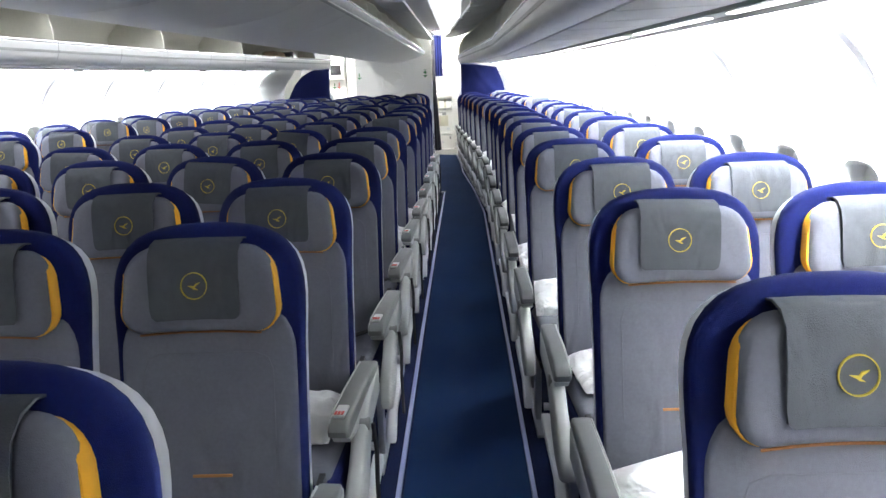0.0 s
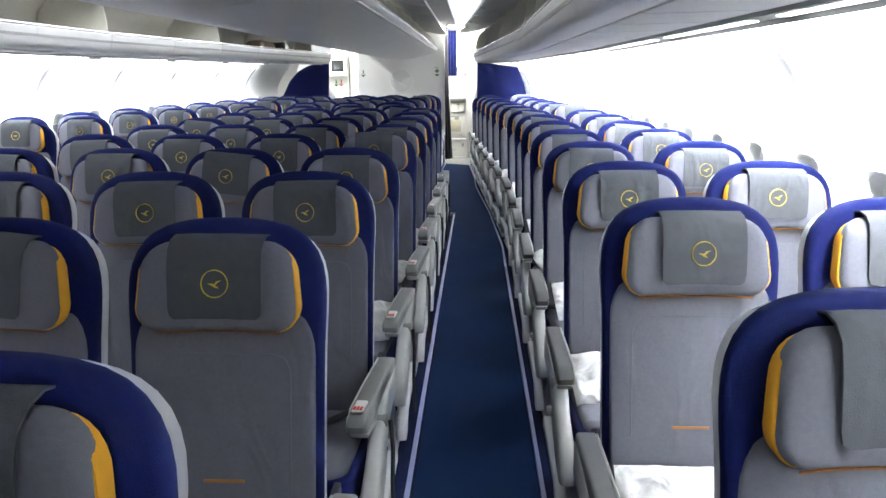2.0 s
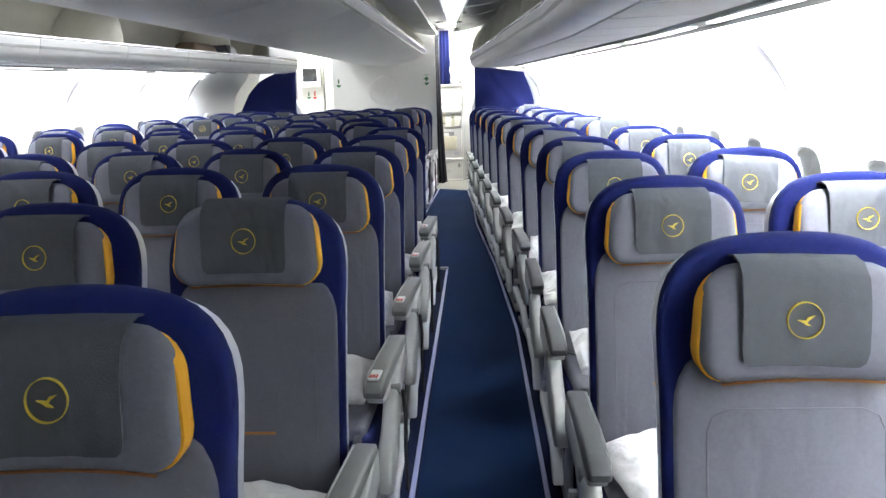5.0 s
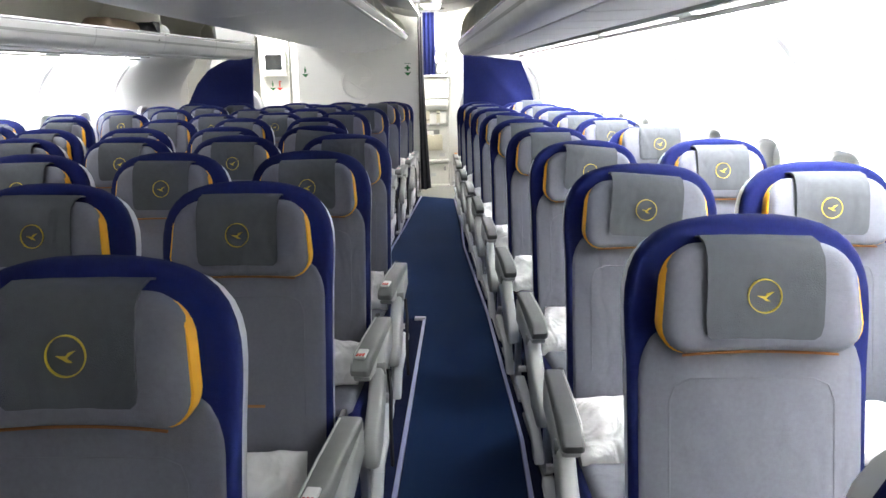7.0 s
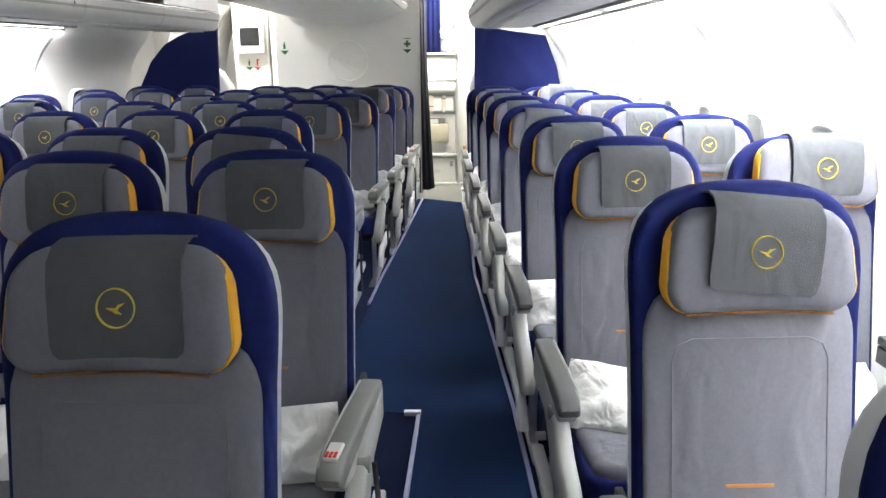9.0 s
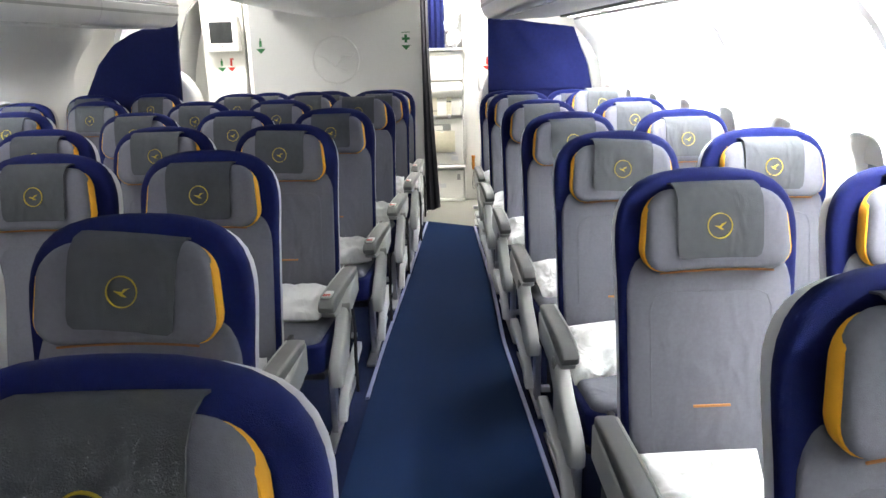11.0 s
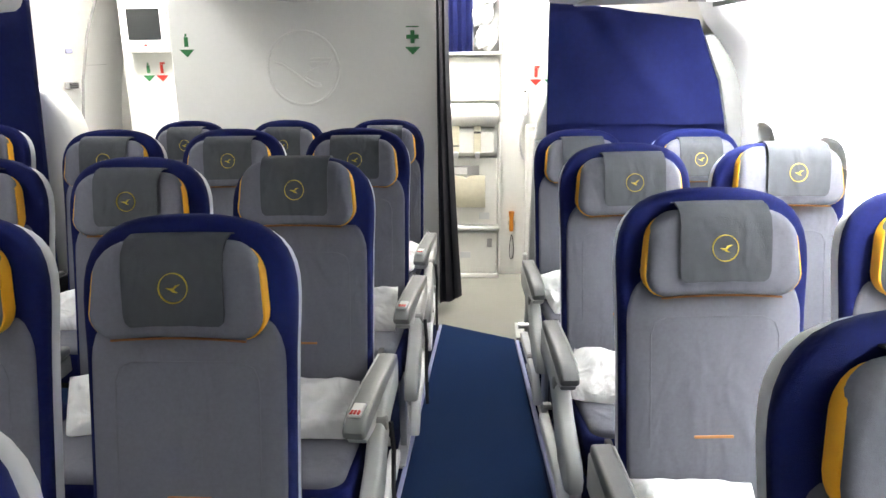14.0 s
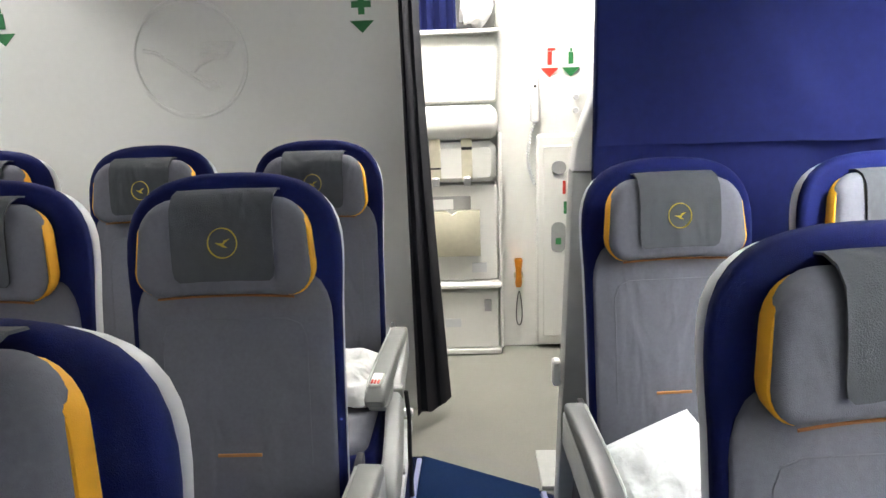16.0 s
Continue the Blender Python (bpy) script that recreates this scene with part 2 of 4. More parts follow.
floor_sheet("aisle_carpet_far", [(-2.66, -2.0), (-2.19, -2.0), (-2.19, 9.62), (-1.85, 9.64), (-1.90, 14.36), (-2.30, 14.15), (-2.44, 11.6), (-2.66, 8.1)], 0.002, 0.006, M_AISLE, "worn blue carpet runner along the far aisle", "carpet")


def floor_strip(points, w, mat=M_STRIP, label="pale lavender floor path strip beside the aisle carpet"):
    bm = bmesh.new()
    layers = []
    for i, (x, y) in enumerate(points):
        layers.append([(x - w / 2, y, 0.0), (x + w / 2, y, 0.0), (x + w / 2 - 0.003, y, 0.012), (x - w / 2 + 0.003, y, 0.012)])
    rings(bm, layers)
    return thing("floor_path_strip", label, "floor strip", "strips along the aisle", mat=mat, bm=bm)


floor_strip([(-0.150, -2.0), (-0.150, 4.0), (-0.138, 7.0), (-0.121, 9.60)], 0.020)
floor_strip([(0.343, -2.0), (0.343, 8.1), (0.268, 9.66), (0.124, 11.6), (0.103, 12.59), (0.025, 14.13)], 0.020)
floor_strip([(-0.505, 11.0), (-0.490, 11.6), (-0.455, 12.42), (-0.388, 14.34)], 0.020)
floor_strip([(-2.67, -2.0), (-2.67, 8.1), (-2.45, 11.6), (-2.31, 14.15)], 0.020)
floor_strip([(-2.18, -2.0), (-2.18, 9.6)], 0.020)
end_track = thing("seat_track_end", "short metal seat track end with white clips", "track", mat=M_METAL, bm=box(-0.180, -0.112, 9.604, 9.628, 0.0, 0.02, 0.003))
track = thing("seat_track_end", "pale metal floor track end beside the partition", "track", mat=M_SILVER, bm=prism([(0.022, 14.15), (0.10, 14.15), (0.10, 14.37), (0.022, 14.37)], "z", 0.0, 0.018))


# ---- sidewalls, windows, bins, ceiling ----
WALL = [(1.150, 1.675), (1.170, 1.620), (1.196, 1.575), (1.265, 1.50), (1.325, 1.41), (1.361, 1.33), (1.380, 1.24), (1.390, 1.12), (1.395, 1.0), (1.398, 0.88), (1.40, 0.74), (1.395, 0.55), (1.375, 0.35), (1.32, 0.15), (1.30, -0.02)]


def wall_x(z):
    for (xa, za), (xb, zb) in zip(WALL, WALL[1:]):
        if za >= z >= zb:
            return xa + (xb - xa) * (za - z) / (za - zb)
    return WALL[0][0] if z > WALL[0][1] else WALL[-1][0]


WIN_Z, WIN_W, WIN_H = 0.99, 0.125, 0.175
WIN_Y0, WIN_STEP = 2.46 - 9 * 0.533, 0.533
JOINTS = [2.35 + 1.137 * k for k in range(-3, 10)]


def oval(k, n, w, h):
    a = 2 * math.pi * k / n
    c, s = math.cos(a), math.sin(a)
    e = 0.62
    return math.copysign(abs(c) ** e, c) * w, math.copysign(abs(s) ** e, s) * h


def sidewall_panel(name, x_of, y0, y1, windows):
    """A curved wall panel with real window openings and a grey joint on its aft edge."""
    bm = bmesh.new()
    def at(y, z, d=0.0):
        return (x_of(wall_x(z) + d, y), y, z)
    zs = [z for _, z in WALL]
    top, bottom = 1.24, 0.74
    cells = windows or []
    # plain bands above and below the windows
    ends = [y0, TAPER, y1] if y0 < TAPER < y1 else [y0, y1]
    for band in ([z for z in zs if z >= top], [z for z in zs if z <= bottom]):
        for za, zb in zip(band, band[1:]):
            for ya, yb in zip(ends, ends[1:]):
                bm.faces.new([bm.verts.new(at(*p)) for p in ((ya, za), (yb, za), (yb, zb), (ya, zb))])
    edges = [y0] + [(a + b) / 2 for a, b in zip(cells, cells[1:])] + [y1]
    if not cells:
        band = [z for z in zs if top >= z >= bottom]
        for za, zb in zip(band, band[1:]):
            bm.faces.new([bm.verts.new(at(*p)) for p in ((y0, za), (y1, za), (y1, zb), (y0, zb))])
    n = 32
    for c, (ya, yb) in zip(cells, zip(edges, edges[1:])):
        rows = []
        for s in (0.0, 0.15, 0.5, 1.0):
            ring = []
            for k in range(n):
                a = 2 * math.pi * k / n
                oy, oz = oval(k, n, WIN_W, WIN_H)
                cs, sn = math.cos(a), math.sin(a)
                ry = (yb - c) if cs > 0 else (c - ya)
                rz = (top - WIN_Z) if sn > 0 else (WIN_Z - bottom)
                m = max(abs(cs), abs(sn))
                qy, qz = cs / m * ry, sn / m * rz
                ring.append(bm.verts.new(at(c + oy + (qy - oy) * s, WIN_Z + oz + (qz - oz) * s)))
            rows.append(ring)
        deep = [bm.verts.new((x_of(wall_x(WIN_Z + oval(k, n, 0.88 * WIN_W, 0.9 * WIN_H)[1]) + 0.06, c), c + oval(k, n, 0.88 * WIN_W, 0.9 * WIN_H)[0], WIN_Z + oval(k, n, 0.88 * WIN_W, 0.9 * WIN_H)[1])) for k in range(n)]
        rows.insert(0, deep)
        for a, b in zip(rows, rows[1:]):
            for k in range(n):
                bm.faces.new((a[k], a[(k + 1) % n], b[(k + 1) % n], b[k]))
    bmesh.ops.remove_doubles(bm, verts=bm.verts, dist=0.0005)
    wall = thing(name, "white moulded cabin sidewall panel with window openings", "wall", kind="structure", mat=M_WALL, bm=bm)
    for yj in [q for q in JOINTS if y0 <= q < y1]:
        joint = bmesh.new()
        layers = []
        for i in range(15):
            z = 1.645 - 0.025 * i
            x, h = wall_x(z), 0.003 + 0.026 * max(0.0, (z - 1.30) / 0.345) ** 0.8
            layers.append([(x_of(x - 0.004, yj), yj - h, z), (x_of(x - 0.004, yj), yj + h, z), (x_of(x + 0.02, yj), yj + h, z), (x_of(x + 0.02, yj), yj - h, z)])
        rings(joint, layers)
        part("panel_joint", joint, M_SEALS, wall, "grey tapering joint strip")
    return wall


def cabin_window(x_of, y):
    w = thing("cabin_window", "oval cabin window with raised white surround in the sidewall", "window", "windows along the cabin", kind="structure")
    n = 32
    bm = bmesh.new()
    layers = []
    for gw, d in ((1.18, 0.0), (1.16, -0.022), (1.08, -0.032), (0.99, -0.024), (0.95, 0.01)):
        layers.append([(x_of(wall_x(WIN_Z + oval(k, n, gw * WIN_W, (1 + (gw - 1) * 0.8) * WIN_H)[1]) + d, y), y + oval(k, n, gw * WIN_W, WIN_H)[0], WIN_Z + oval(k, n, WIN_W, (1 + (gw - 1) * 0.8) * WIN_H)[1]) for k in range(n)])
    rings(bm, layers, False, False)
    part("window_surround", bm, M_WALL, w)
    pane = bmesh.new()
    rings(pane, [[(x_of(wall_x(WIN_Z + oval(k, n, WIN_W, 0.92 * WIN_H)[1]) + d, y), y + oval(k, n, 0.9 * WIN_W, WIN_H)[0], WIN_Z + oval(k, n, WIN_W, 0.92 * WIN_H)[1]) for k in range(n)] for d in (0.05, 0.056)])
    part("window_pane", pane, M_PANE, w, "dim grey scratched pane")
    shade = bmesh.new()
    zs = [WIN_Z + WIN_H * 0.9 - i * 0.028 for i in range(4)]
    rings(shade, [[(x_of(wall_x(z) + 0.034, y), y - 0.105, z), (x_of(wall_x(z) + 0.034, y), y + 0.105, z), (x_of(wall_x(z) + 0.040, y), y + 0.105, z), (x_of(wall_x(z) + 0.040, y), y - 0.105, z)] for z in zs])
    part("window_shade", shade, M_WHITE, w, "white pulled-up window shade")
    return w


for side, sgn, x_of in SIDES:
    k, y = 0, WIN_Y0 - WIN_STEP / 2
    while y < END - 0.1:
        y1 = min(y + 2 * WIN_STEP, 13.965)
        wins = [c for c in (y + WIN_STEP / 2, y + 1.5 * WIN_STEP) if c + 0.24 < y1]
        if side == "left" and y > 12.4:
            wins = []
        sidewall_panel("wall_%s" % side, x_of, y, y1, wins)
        for c in wins:
            if c > -0.5:
                cabin_window(x_of, c)
        y += 2 * WIN_STEP


BIN_TRAY = [(0.478, 1.690), (0.505, 1.670), (0.58, 1.664), (1.130, 1.672), (1.155, 1.69), (1.155, 1.705), (0.58, 1.692), (0.515, 1.696), (0.490, 1.72), (0.472, 1.805), (0.455, 1.818), (0.445, 1.805), (0.460, 1.73)]
BIN_BACK = [(1.10, 1.706), (1.12, 1.706), (1.06, 1.98), (0.95, 2.14), (0.73, 2.22), (0.46, 2.24), (0.46, 2.22), (0.71, 2.20), (0.93, 2.12), (1.04, 1.97)]


def cells(a, b, step):
    n = max(1, round((b - a) / step))
    return [(a + (b - a) * i / n, a + (b - a) * (i + 1) / n) for i in range(n)]


def path_stations(a, b):
    return [a, TAPER, b] if a < TAPER < b else [a, b]


def profile_loft(profile, x_of, a, b):
    bm = bmesh.new()
    rings(bm, [[(x_of(x, y), y, z) for x, z in profile] for y in path_stations(a, b)])
    return bm


def open_door(front, hinge, x_of, a, b, zf=2.125, zh=2.205):
    """A bin door swung up under the ceiling, its outer skin downwards."""
    prof = []
    for i in range(7):
        t = i / 6
        prof.append((hinge + (front - hinge) * t, zh + (zf - zh) * t ** 1.6 - 0.03 * math.sin(math.pi * t)))
    prof += [(x, z + 0.028) for x, z in prof[::-1]]
    return profile_loft(prof, x_of, a + 0.02, b - 0.02)


def side_bin(x_of, a, b, last, divided=True, closed=False):
    ob = thing("overhead_bin", "closed grey-white overhead bin at the rear partition" if closed else "open grey-white overhead bin with cream lining and raised door", "overhead bin", "overhead bins along the cabin")
    part("tray", profile_loft(BIN_TRAY, x_of, a + 0.003, b - 0.003), M_BIN, ob, "smooth grey-white underside and lip")
    part("lining", profile_loft(BIN_BACK, x_of, a, b), M_BININ, ob, "cream lining")
    rim = bmesh.new()
    tube([(x_of(0.455, y), y, 1.820) for y in path_stations(a + 0.003, b - 0.003)], 0.011, 8, rim)
    part("lip_rail", rim, M_RAIL, ob, "shiny lip rail")
    groove = profile_loft([(0.460, 1.745), (0.456, 1.762), (0.4485, 1.762), (0.4525, 1.745)], x_of, a + 0.003, b - 0.003)
    part("lip_trim", groove, M_SILVER, ob)
    for y in ((a,) if divided else ()) + ((b - 0.03,) if last else ()):
        pts = [(x_of(x, y), z) for x, z in ((0.52, 1.70), (1.07, 1.712), (1.03, 1.98), (0.91, 2.12), (0.70, 2.18), (0.56, 2.12), (0.50, 2.02), (0.480, 1.90), (0.478, 1.82))]
        if sum(p[0] * q[1] - q[0] * p[1] for p, q in zip(pts, pts[1:] + pts[:1])) < 0:
            pts = pts[::-1]
        part("divider", slab(pts, y - 0.012 if y > a else y + 0.004, y + 0.026, 0.008, 2), M_BININ, ob, "rounded cream end plate")
    h = (b - a) / 2
    for ya in (a, a + h):
        panel = profile_loft([(0.60, 1.666), (0.60, 1.658), (0.61, 1.655), (0.965, 1.662), (0.975, 1.665), (0.975, 1.672)], x_of, ya + 0.012, ya + h - 0.012)
        part("service_panel", panel, M_PSU, ob, "light grey service panel")
    if closed:
        skin = [(0.448, 1.835), (0.452, 1.93), (0.470, 2.03), (0.510, 2.11), (0.58, 2.18), (0.60, 2.16), (0.535, 2.10), (0.495, 2.02), (0.478, 1.93), (0.474, 1.835)]
        part("door", profile_loft(skin, x_of, a + 0.006, b - 0.006), M_BIN, ob, "closed pale grey door")
        return ob
    door = part("door", open_door(0.24, 0.66, x_of, a, b), M_BIN, ob, "raised grey door")
    latch = bmesh.new()
    m = (a + b) / 2
    box(min(x_of(0.24, m), x_of(0.285, m)), max(x_of(0.24, m), x_of(0.285, m)), m - 0.06, m + 0.06, 2.112, 2.126, 0.004, latch)
    part("latch", latch, M_METAL, door)
    return ob


BIN_CELLS = cells(-1.6, 13.9, 1.066)
for side, sgn, x_of in SIDES:
    for i, (a, b) in enumerate(BIN_CELLS):
        side_bin(x_of, a, b, i == len(BIN_CELLS) - 1, side == "right" or i % 2 == 1, side == "left" and i == len(BIN_CELLS) - 1)


def centre_bin(a, b, last):
    ob = thing("overhead_bin", "open grey-white centre overhead bin with cream lining and raised doors", "overhead bin", "centre overhead bins")
    half = [(0.0, 1.735), (0.20, 1.752), (0.36, 1.784), (0.50, 1.828), (0.585, 1.868), (0.632, 1.900), (0.645, 1.925), (0.632, 1.932), (0.615, 1.910), (0.57, 1.882), (0.49, 1.846), (0.35, 1.802), (0.0, 1.752)]
    prof = [(CENTRE + x, z) for x, z in half[:7]] + [(CENTRE + x, z) for x, z in half[7:]] + [(CENTRE - x, z) for x, z in half[7:12][::-1]] + [(CENTRE - x, z) for x, z in half[1:7][::-1]]
    bm = bmesh.new()
    rings(bm, [[(x, y, z) for x, z in prof] for y in (a + 0.003, b - 0.003)])
    part("tray", bm, M_BIN, ob, "smooth grey-white underside and lips")
    part("centre_wall", box(CENTRE - 0.02, CENTRE + 0.02, a, b, 1.753, 2.322, 0.003), M_BININ, ob, "cream lining")
    for s in (1, -1):
        part("top_panel", box(CENTRE + min(s * 0.021, s * 0.52), CENTRE + max(s * 0.021, s * 0.52), a, b, 2.190, 2.210, 0.003), M_BININ, ob)
    for s in (1, -1):
        rim = tube([(CENTRE + s * 0.638, a + 0.003, 1.934), (CENTRE + s * 0.638, b - 0.003, 1.934)], 0.011, 8)
        part("lip_rail", rim, M_RAIL, ob, "shiny lip rail")
        bm = bmesh.new()
        rings(bm, [[(CENTRE + s * x, y, z) for x, z in ((0.600, 1.876), (0.616, 1.886), (0.618, 1.878), (0.604, 1.868))] for y in (a + 0.003, b - 0.003)])
        part("lip_trim", bm, M_SILVER, ob)
        for y in ((a,) if not last else (a, b - 0.03)):
            pts = [(CENTRE + s * x, z) for x, z in ((0.03, 1.765), (0.36, 1.81), (0.56, 1.89), (0.61, 1.94), (0.60, 2.03), (0.54, 2.12), (0.44, 2.17), (0.03, 2.185))]
            if s < 0:
                pts = pts[::-1]
            part("divider", slab(pts, y + 0.004, y + 0.028, 0.008, 2), M_BININ, ob, "rounded cream end plate")
        part("door", open_door(CENTRE + s * 0.80, CENTRE + s * 0.42, lambda x, y: x, a, b, 2.14, 2.215), M_BIN, ob, "raised grey door")
    return ob


CENTRE_CELLS = cells(-1.6, 14.70, 1.066)
for i, (a, b) in enumerate(CENTRE_CELLS):
    centre_bin(a, b, i == len(CENTRE_CELLS) - 1)

# lamps along the foot of the side bins, each with an added hidden emitter
for side, sgn, x_of in SIDES:
    for i in range(-6, 5 if side == "right" else 4):
        a, b = 7.04 + 1.39 * i, min(7.04 + 1.39 * (i + 1), 13.6)
        lamp = thing("side_lamp", "long white fluorescent wall lamp under the overhead bin", "lamp", "lamps along the sidewalls")
        part("lamp_housing", profile_loft([(0.992, 1.652), (1.086, 1.650), (1.086, 1.6715), (0.992, 1.6715)], x_of, a, b), M_ARM, lamp, "grey lamp channel")
        part("lamp_diffuser", profile_loft([(1.020, 1.653), (1.024, 1.646), (1.056, 1.646), (1.060, 1.653)], x_of, a + 0.12, b - 0.12), M_STRIPLAMP, lamp, "glowing diffuser strip")
        # added baffle: keeps the hidden emitter's direct light off the centre seats
        part("lamp_shade", profile_loft([(1.0865, 1.671), (1.092, 1.671), (1.094, 1.632), (1.089, 1.632)], x_of, a, b), M_ARM, lamp, "added grey baffle between strip and hidden emitter")
        # added unseen emitter, the main light of wall and outer seats
        part("hidden_emitter", profile_loft([(1.100, 1.668), (1.102, 1.652), (1.122, 1.652), (1.130, 1.668)], x_of, a + 0.02, b - 0.02), M_SIDEWASH if side == "right" else M_FARWASH, lamp, "added hidden emitter washing the wall")

# ceiling over the aisles
ceil = bmesh.new()
box(-4.2, 2.0, -2.2, 17.2, 2.32, 2.40, 0.003, ceil)
thing("ceiling", "white cabin ceiling panels above the aisles", "ceiling", kind="structure", mat=M_CEIL, bm=ceil)
for lo, hi in ((-0.20, 0.16), (-2.40, -2.04)):
    for a, b in cells(-1.6, 14.4, 1.6):
        lamp = thing("ceiling_lamp", "long white ceiling light panel above the aisle", "lamp", "ceiling lights above the aisles")
        part("lamp_frame", box(lo - 0.03, hi + 0.03, a + 0.01, b - 0.01, 2.28, 2.318, 0.004), M_CEIL, lamp)
        part("lamp_diffuser", box(lo, hi, a + 0.04, b - 0.04, 2.27, 2.279, 0.003), M_COVE if lo > -1 else M_FARCOVE, lamp, "glowing diffuser")

# ends and outer skin that close the cabin; unseen front wall added for bounce
thing("wall_front", "unseen plain white wall added to close the cabin behind the view", "wall", kind="structure", mat=M_WALL, bm=box(-4.2, 2.0, -2.3, -2.2, -0.02, 2.32))
thing("wall_rear", "plain white wall at the rear of the galley", "wall", kind="structure", mat=M_GALLEY, bm=box(-4.2, 2.0, 17.2, 17.3, -0.02, 2.32))
for x in (-4.3, 2.0):
    thing("wall_outer", "plain white fuselage lining outside the cabin panels", "wall", kind="structure", mat=M_WALL, bm=box(x, x + 0.1, -2.3, 17.3, -0.02, 2.32))

# ---- seats ----
LEAN_BACK = 0.2


def lean(bm, z0=1.07, k=LEAN_BACK):
    for v in bm.verts:
        v.co.y += (v.co.z - z0) * k
    return bm


def wings(bm, k=0.9):
    for v in bm.verts:
        v.co.y -= k * v.co.x * v.co.x
    return bm


def mirrored(half):
    """A closed outline from its right half, foot to crown."""
    return half + [(-x, z) for x, z in half[::-1] if x > 0]


BACK = mirrored([(0.185, 0.40), (0.205, 0.42), (0.206, 0.60), (0.207, 0.80), (0.209, 0.92), (0.212, 0.98), (0.213, 1.02), (0.211, 1.055), (0.205, 1.085), (0.194, 1.112), (0.178, 1.134), (0.158, 1.151), (0.132, 1.164), (0.10, 1.173), (0.06, 1.179), (0.02, 1.181)])
PANEL = mirrored([(0.190, 0.44), (0.192, 0.60), (0.193, 0.80), (0.193, 0.905), (0.191, 0.928), (0.184, 0.953), (0.172, 0.975), (0.160, 0.985), (0.08, 0.988)])


def dense(pts, d=0.03):
    """The same outline with points added along its long edges."""
    out = []
    for (xa, za), (xb, zb) in zip(pts, pts[1:] + pts[:1]):
        n = max(1, round(math.hypot(xb - xa, zb - za) / d))
        out += [(xa + (xb - xa) * k / n, za + (zb - za) * k / n) for k in range(n)]
    return out


HEAD = dense(rounded(0.166, 0.962, 1.142, 0.062, 0.05, 6, 0.160))


def bird(bm, cx, y, cz, s, d):
    """A plain slanted mark: a stroke with a raised tip."""
    pts = [(-0.62, 0.02), (-0.15, -0.20), (0.02, -0.34), (0.42, -0.40), (0.08, -0.16), (0.24, 0.02), (0.66, 0.34), (0.18, 0.22), (0.02, -0.02)]
    rings(bm, [[(cx + x * s, yy, cz + z * s) for x, z in pts] for yy in (y, y + d)])


def flat_ring(bm, cx, y, cz, r, w, d, n=28):
    layers = []
    for rr, yy in ((r, y + d), (r, y), (r - w, y), (r - w, y + d)):
        layers.append([(cx + rr * math.cos(2 * math.pi * k / n), yy, cz + rr * math.sin(2 * math.pi * k / n)) for k in range(n)])
    rings(bm, layers, False, False)


